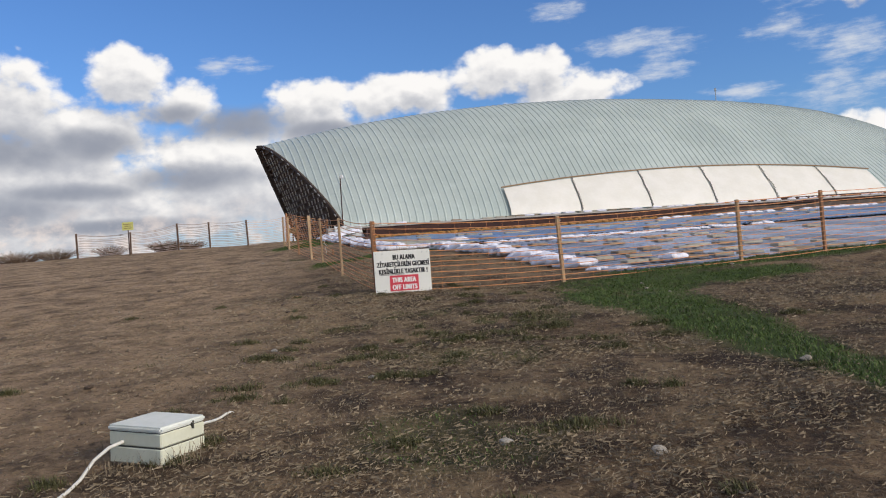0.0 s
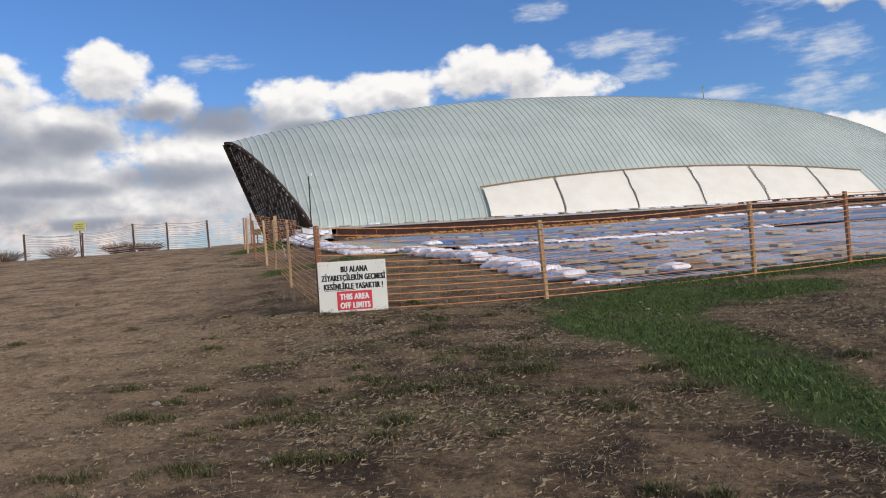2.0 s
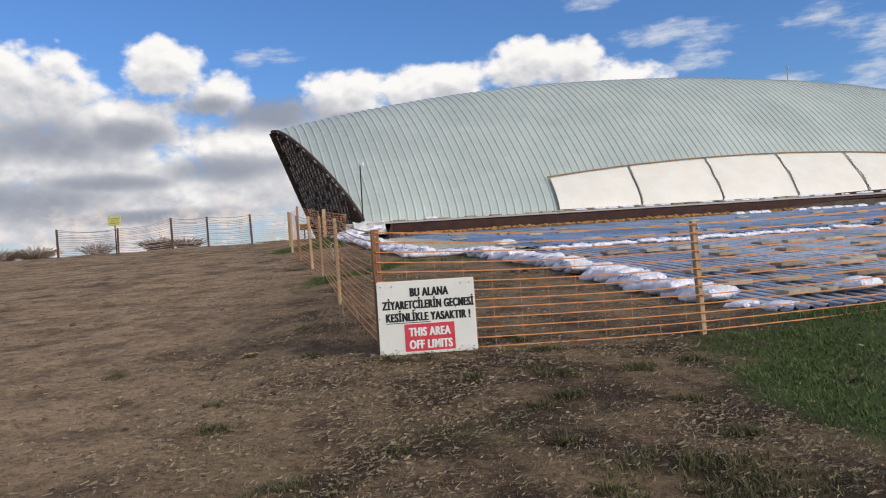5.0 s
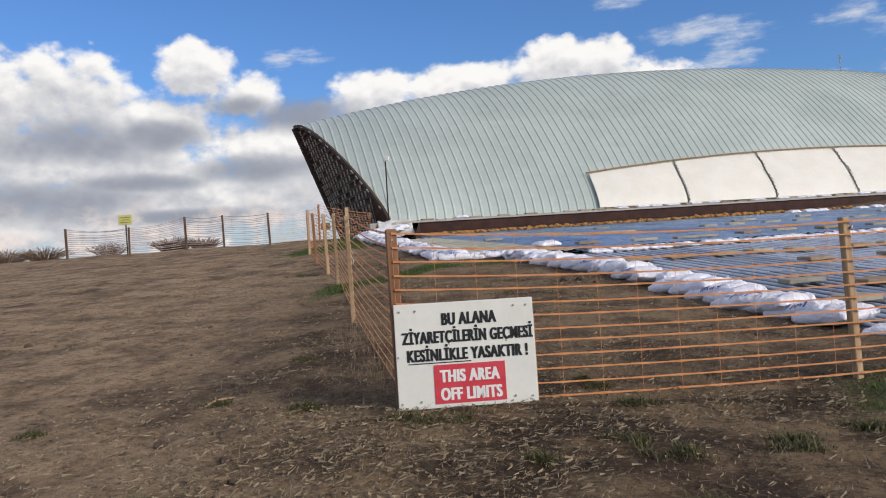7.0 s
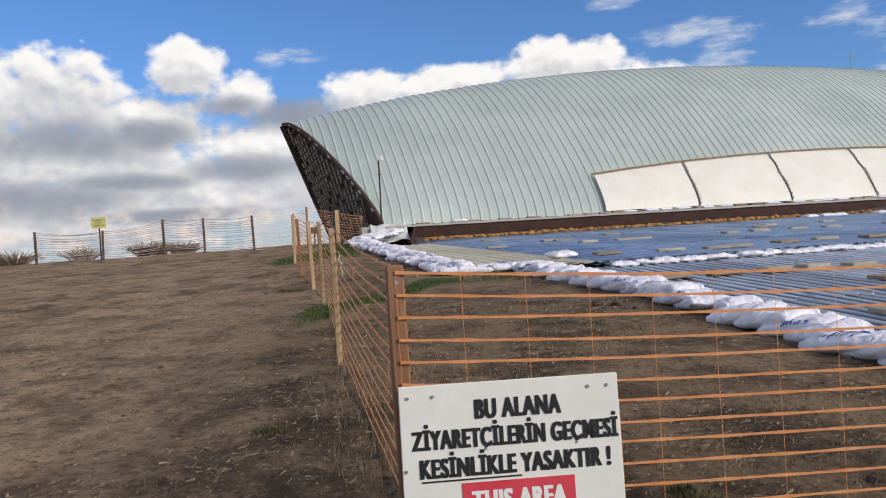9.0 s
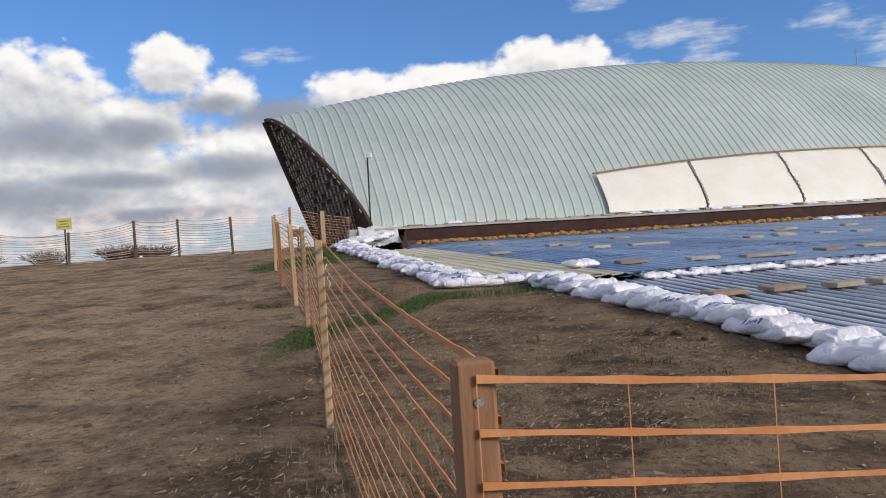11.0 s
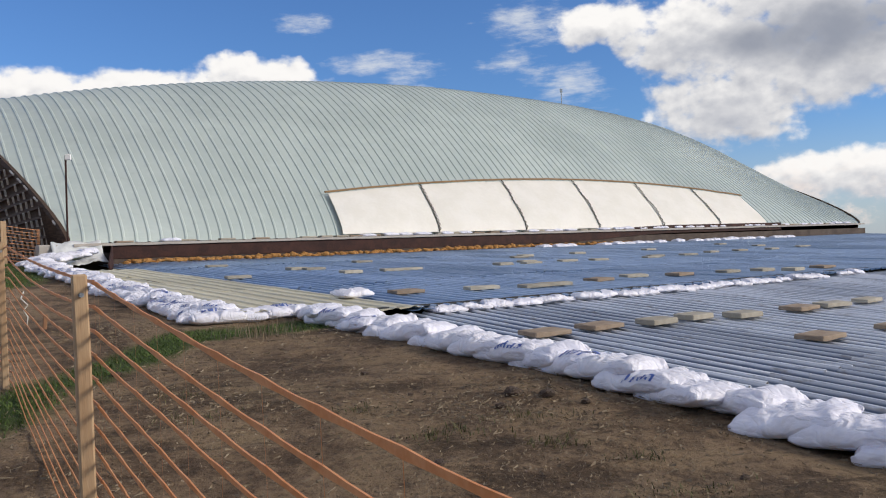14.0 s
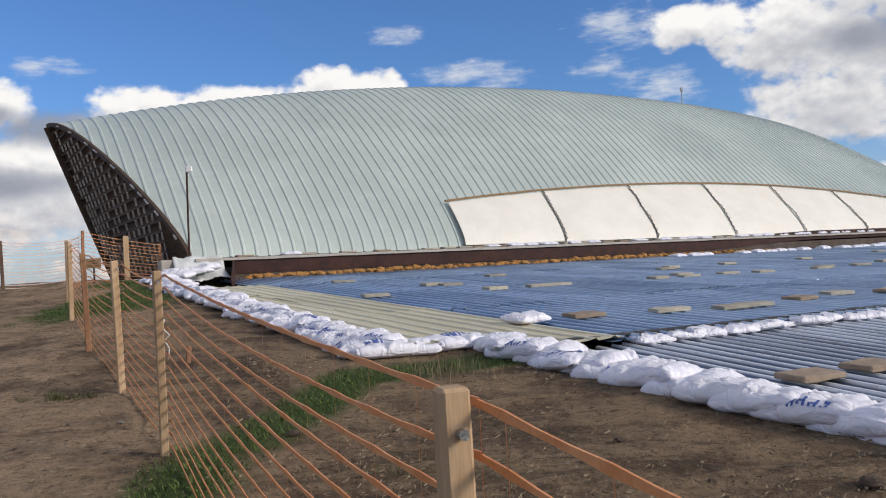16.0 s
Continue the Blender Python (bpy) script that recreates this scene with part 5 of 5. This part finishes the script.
for i in range(12):
    x, y, big = rnd.gauss(-2.0, 0.9), rnd.uniform(15.5, 20.5), rnd.uniform(0.06, 0.2)
    u, v = uv(x, y)
    if u > -9.3:
        continue
    for j in range(int(30 + 300 * big)):
        tufts.append((x + rnd.gauss(0, big), y + rnd.gauss(0, big * 0.5), rnd.uniform(0.4, 1.0)))
while len(chaff) < 40000:
    y = 2.5 + 18 * rnd.random() ** 1.5
    x = rnd.gauss(-0.6 - 0.13 * (y - 8), 2.2)
    u, v = uv(x, y)
    if u > -8.8 and v > -25.2:
        continue
    if rnd.random() < 0.25 + 0.75 * sstep(-0.15, 0.3, noise.noise((x * 1.1, y * 1.1, 2.4))):
        chaff.append((x, y, 1.0))
blades("matted_weeds", "low tufts of dull green and yellowed weeds", "weeds", tufts, M_OLIVE, 0.02, 0.065, 0.0032, 1.8)
blades("chaff", "fine pale chaff and broken stalks on the earth", "chaff", chaff, M_DRY, 0.006, 0.022, 0.0013, 0, True)
blades("grass", "short green grass growing in uneven patches", "grass", green, M_GRASS, 0.014, 0.04, 0.0042, 2.4)
blades("straw_litter", "dry straw and cut stalks strewn over the earth", "straw", straw, M_DRY, 0.012, 0.065, 0.0009, 0, True)
blades("dry_weeds", "thin withered stalks standing in the earth", "weeds", dry, M_DRY, 0.03, 0.11, 0.0022, 0.8)


def build_bush(x, y, r, h, n, seed):
    rr = random.Random(seed)
    bm = bmesh.new()
    g = ground_z(x, y)
    for i in range(n):
        a, l = rr.uniform(0, 6.283), rr.random() ** 0.6 * r
        bx, by = l * 0.4 * math.cos(a), l * 0.4 * math.sin(a)
        tz = h * rr.uniform(0.45, 1.0) * (1 - 0.4 * l / r)
        ex, ey = l * math.cos(a), l * math.sin(a)
        tube_bm([(bx, by, -0.05), ((bx + ex) / 2, (by + ey) / 2, tz * 0.6), (ex + rr.uniform(-0.12, 0.12), ey, tz)], 0.007, 3, bm)
    ob = part("dry_bush", bm, M_TWIG, None, m=Matrix.Translation((x, y, g)))
    tagged(ob, "low bush of dry brown twigs behind the crest fence", "bush", "bushes on the crest")


build_bush(-17.0, 37.2, 0.95, 0.62, 420, 1)
build_bush(-15.9, 37.4, 0.8, 0.5, 260, 2)
build_bush(-19.8, 37.4, 0.9, 0.6, 200, 3)
build_bush(-22.3, 37.0, 1.2, 0.6, 260, 4)
build_bush(-24.5, 37.5, 1.6, 0.65, 340, 5)


def lump_mesh(seed, mat, name):
    bm = bmesh.new()
    bmesh.ops.create_icosphere(bm, subdivisions=2, radius=0.5)
    for v in bm.verts:
        v.co *= 1 + 0.45 * noise.noise(v.co * 2.2 + Vector((seed * 3.3, 0, 0)))
        v.co.z *= 0.6
    me = bpy.data.meshes.new(name)
    bm.to_mesh(me)
    bm.free()
    me.materials.append(mat)
    return me


CLODS = [lump_mesh(s, M_CLOD, "earth_clod") for s in range(4)]
STONES = [lump_mesh(s + 9, M_STONE, "stone") for s in range(3)]
for i in range(150):
    x, y = rnd.uniform(-8, 4), 3 + 21 * rnd.random() ** 1.2
    u, v = uv(x, y)
    if u > -9.2 and v > -25.3 or abs(x + 2.46) < 0.4 and abs(y - 5.17) < 0.4:
        continue
    s = 0.025 + 0.07 * rnd.random() ** 3
    stone = rnd.random() < 0.22
    ob = new("stone" if stone else "earth_clod", rnd.choice(STONES if stone else CLODS))
    ob.matrix_world = pose(x, y, ground_z(x, y) + s * 0.1, rnd.uniform(-20, 20), 0, rnd.uniform(0, 360)) @ Matrix.Diagonal((s, s, s, 1))
    tagged(ob, "small pale stone lying on the earth" if stone else "crumbly brown earth clod on the ground", "stone" if stone else "clod", "loose stones and clods")
for x, y, s in ((-1.75, 19.35, 0.13), (-1.55, 19.2, 0.11), (-1.9, 19.1, 0.08), (-1.35, 19.0, 0.07)):
    ob = new("earth_clod", CLODS[int(s * 100) % 4])
    ob.matrix_world = pose(x, y, ground_z(x, y) + s * 0.15, 0, 0, s * 900) @ Matrix.Diagonal((s, s, s, 1))
    tagged(ob, "crumbly brown earth clod beside the sandbags", "clod", "loose stones and clods")

for x, y, s in ((-1.48, 7.03, 0.06), (-0.27, 4.98, 0.085), (-2.81, 8.55, 0.07)):
    ob = new("stone", STONES[int(s * 100) % 3])
    ob.matrix_world = pose(x, y, ground_z(x, y) + s * 0.15, 0, 0, s * 2000) @ Matrix.Diagonal((s, s, s, 1))
    tagged(ob, "small pale stone lying on the earth", "stone", "loose stones and clods")
tx, ty = -4.05, 13.35
tw = tube_bm([(tx, ty, ground_z(tx, ty) + 0.01), (tx + 0.03, ty + 0.12, ground_z(tx, ty) + 0.03), (tx + 0.12, ty + 0.22, ground_z(tx + 0.12, ty + 0.22) + 0.015)], 0.008, 6)
tube_bm([(tx + 0.03, ty + 0.12, ground_z(tx, ty) + 0.03), (tx - 0.02, ty + 0.2, ground_z(tx, ty + 0.2) + 0.02)], 0.005, 5, tw)
tagged(part("twig", tw, M_POST, None), "forked dry twig lying on the path", "twig")
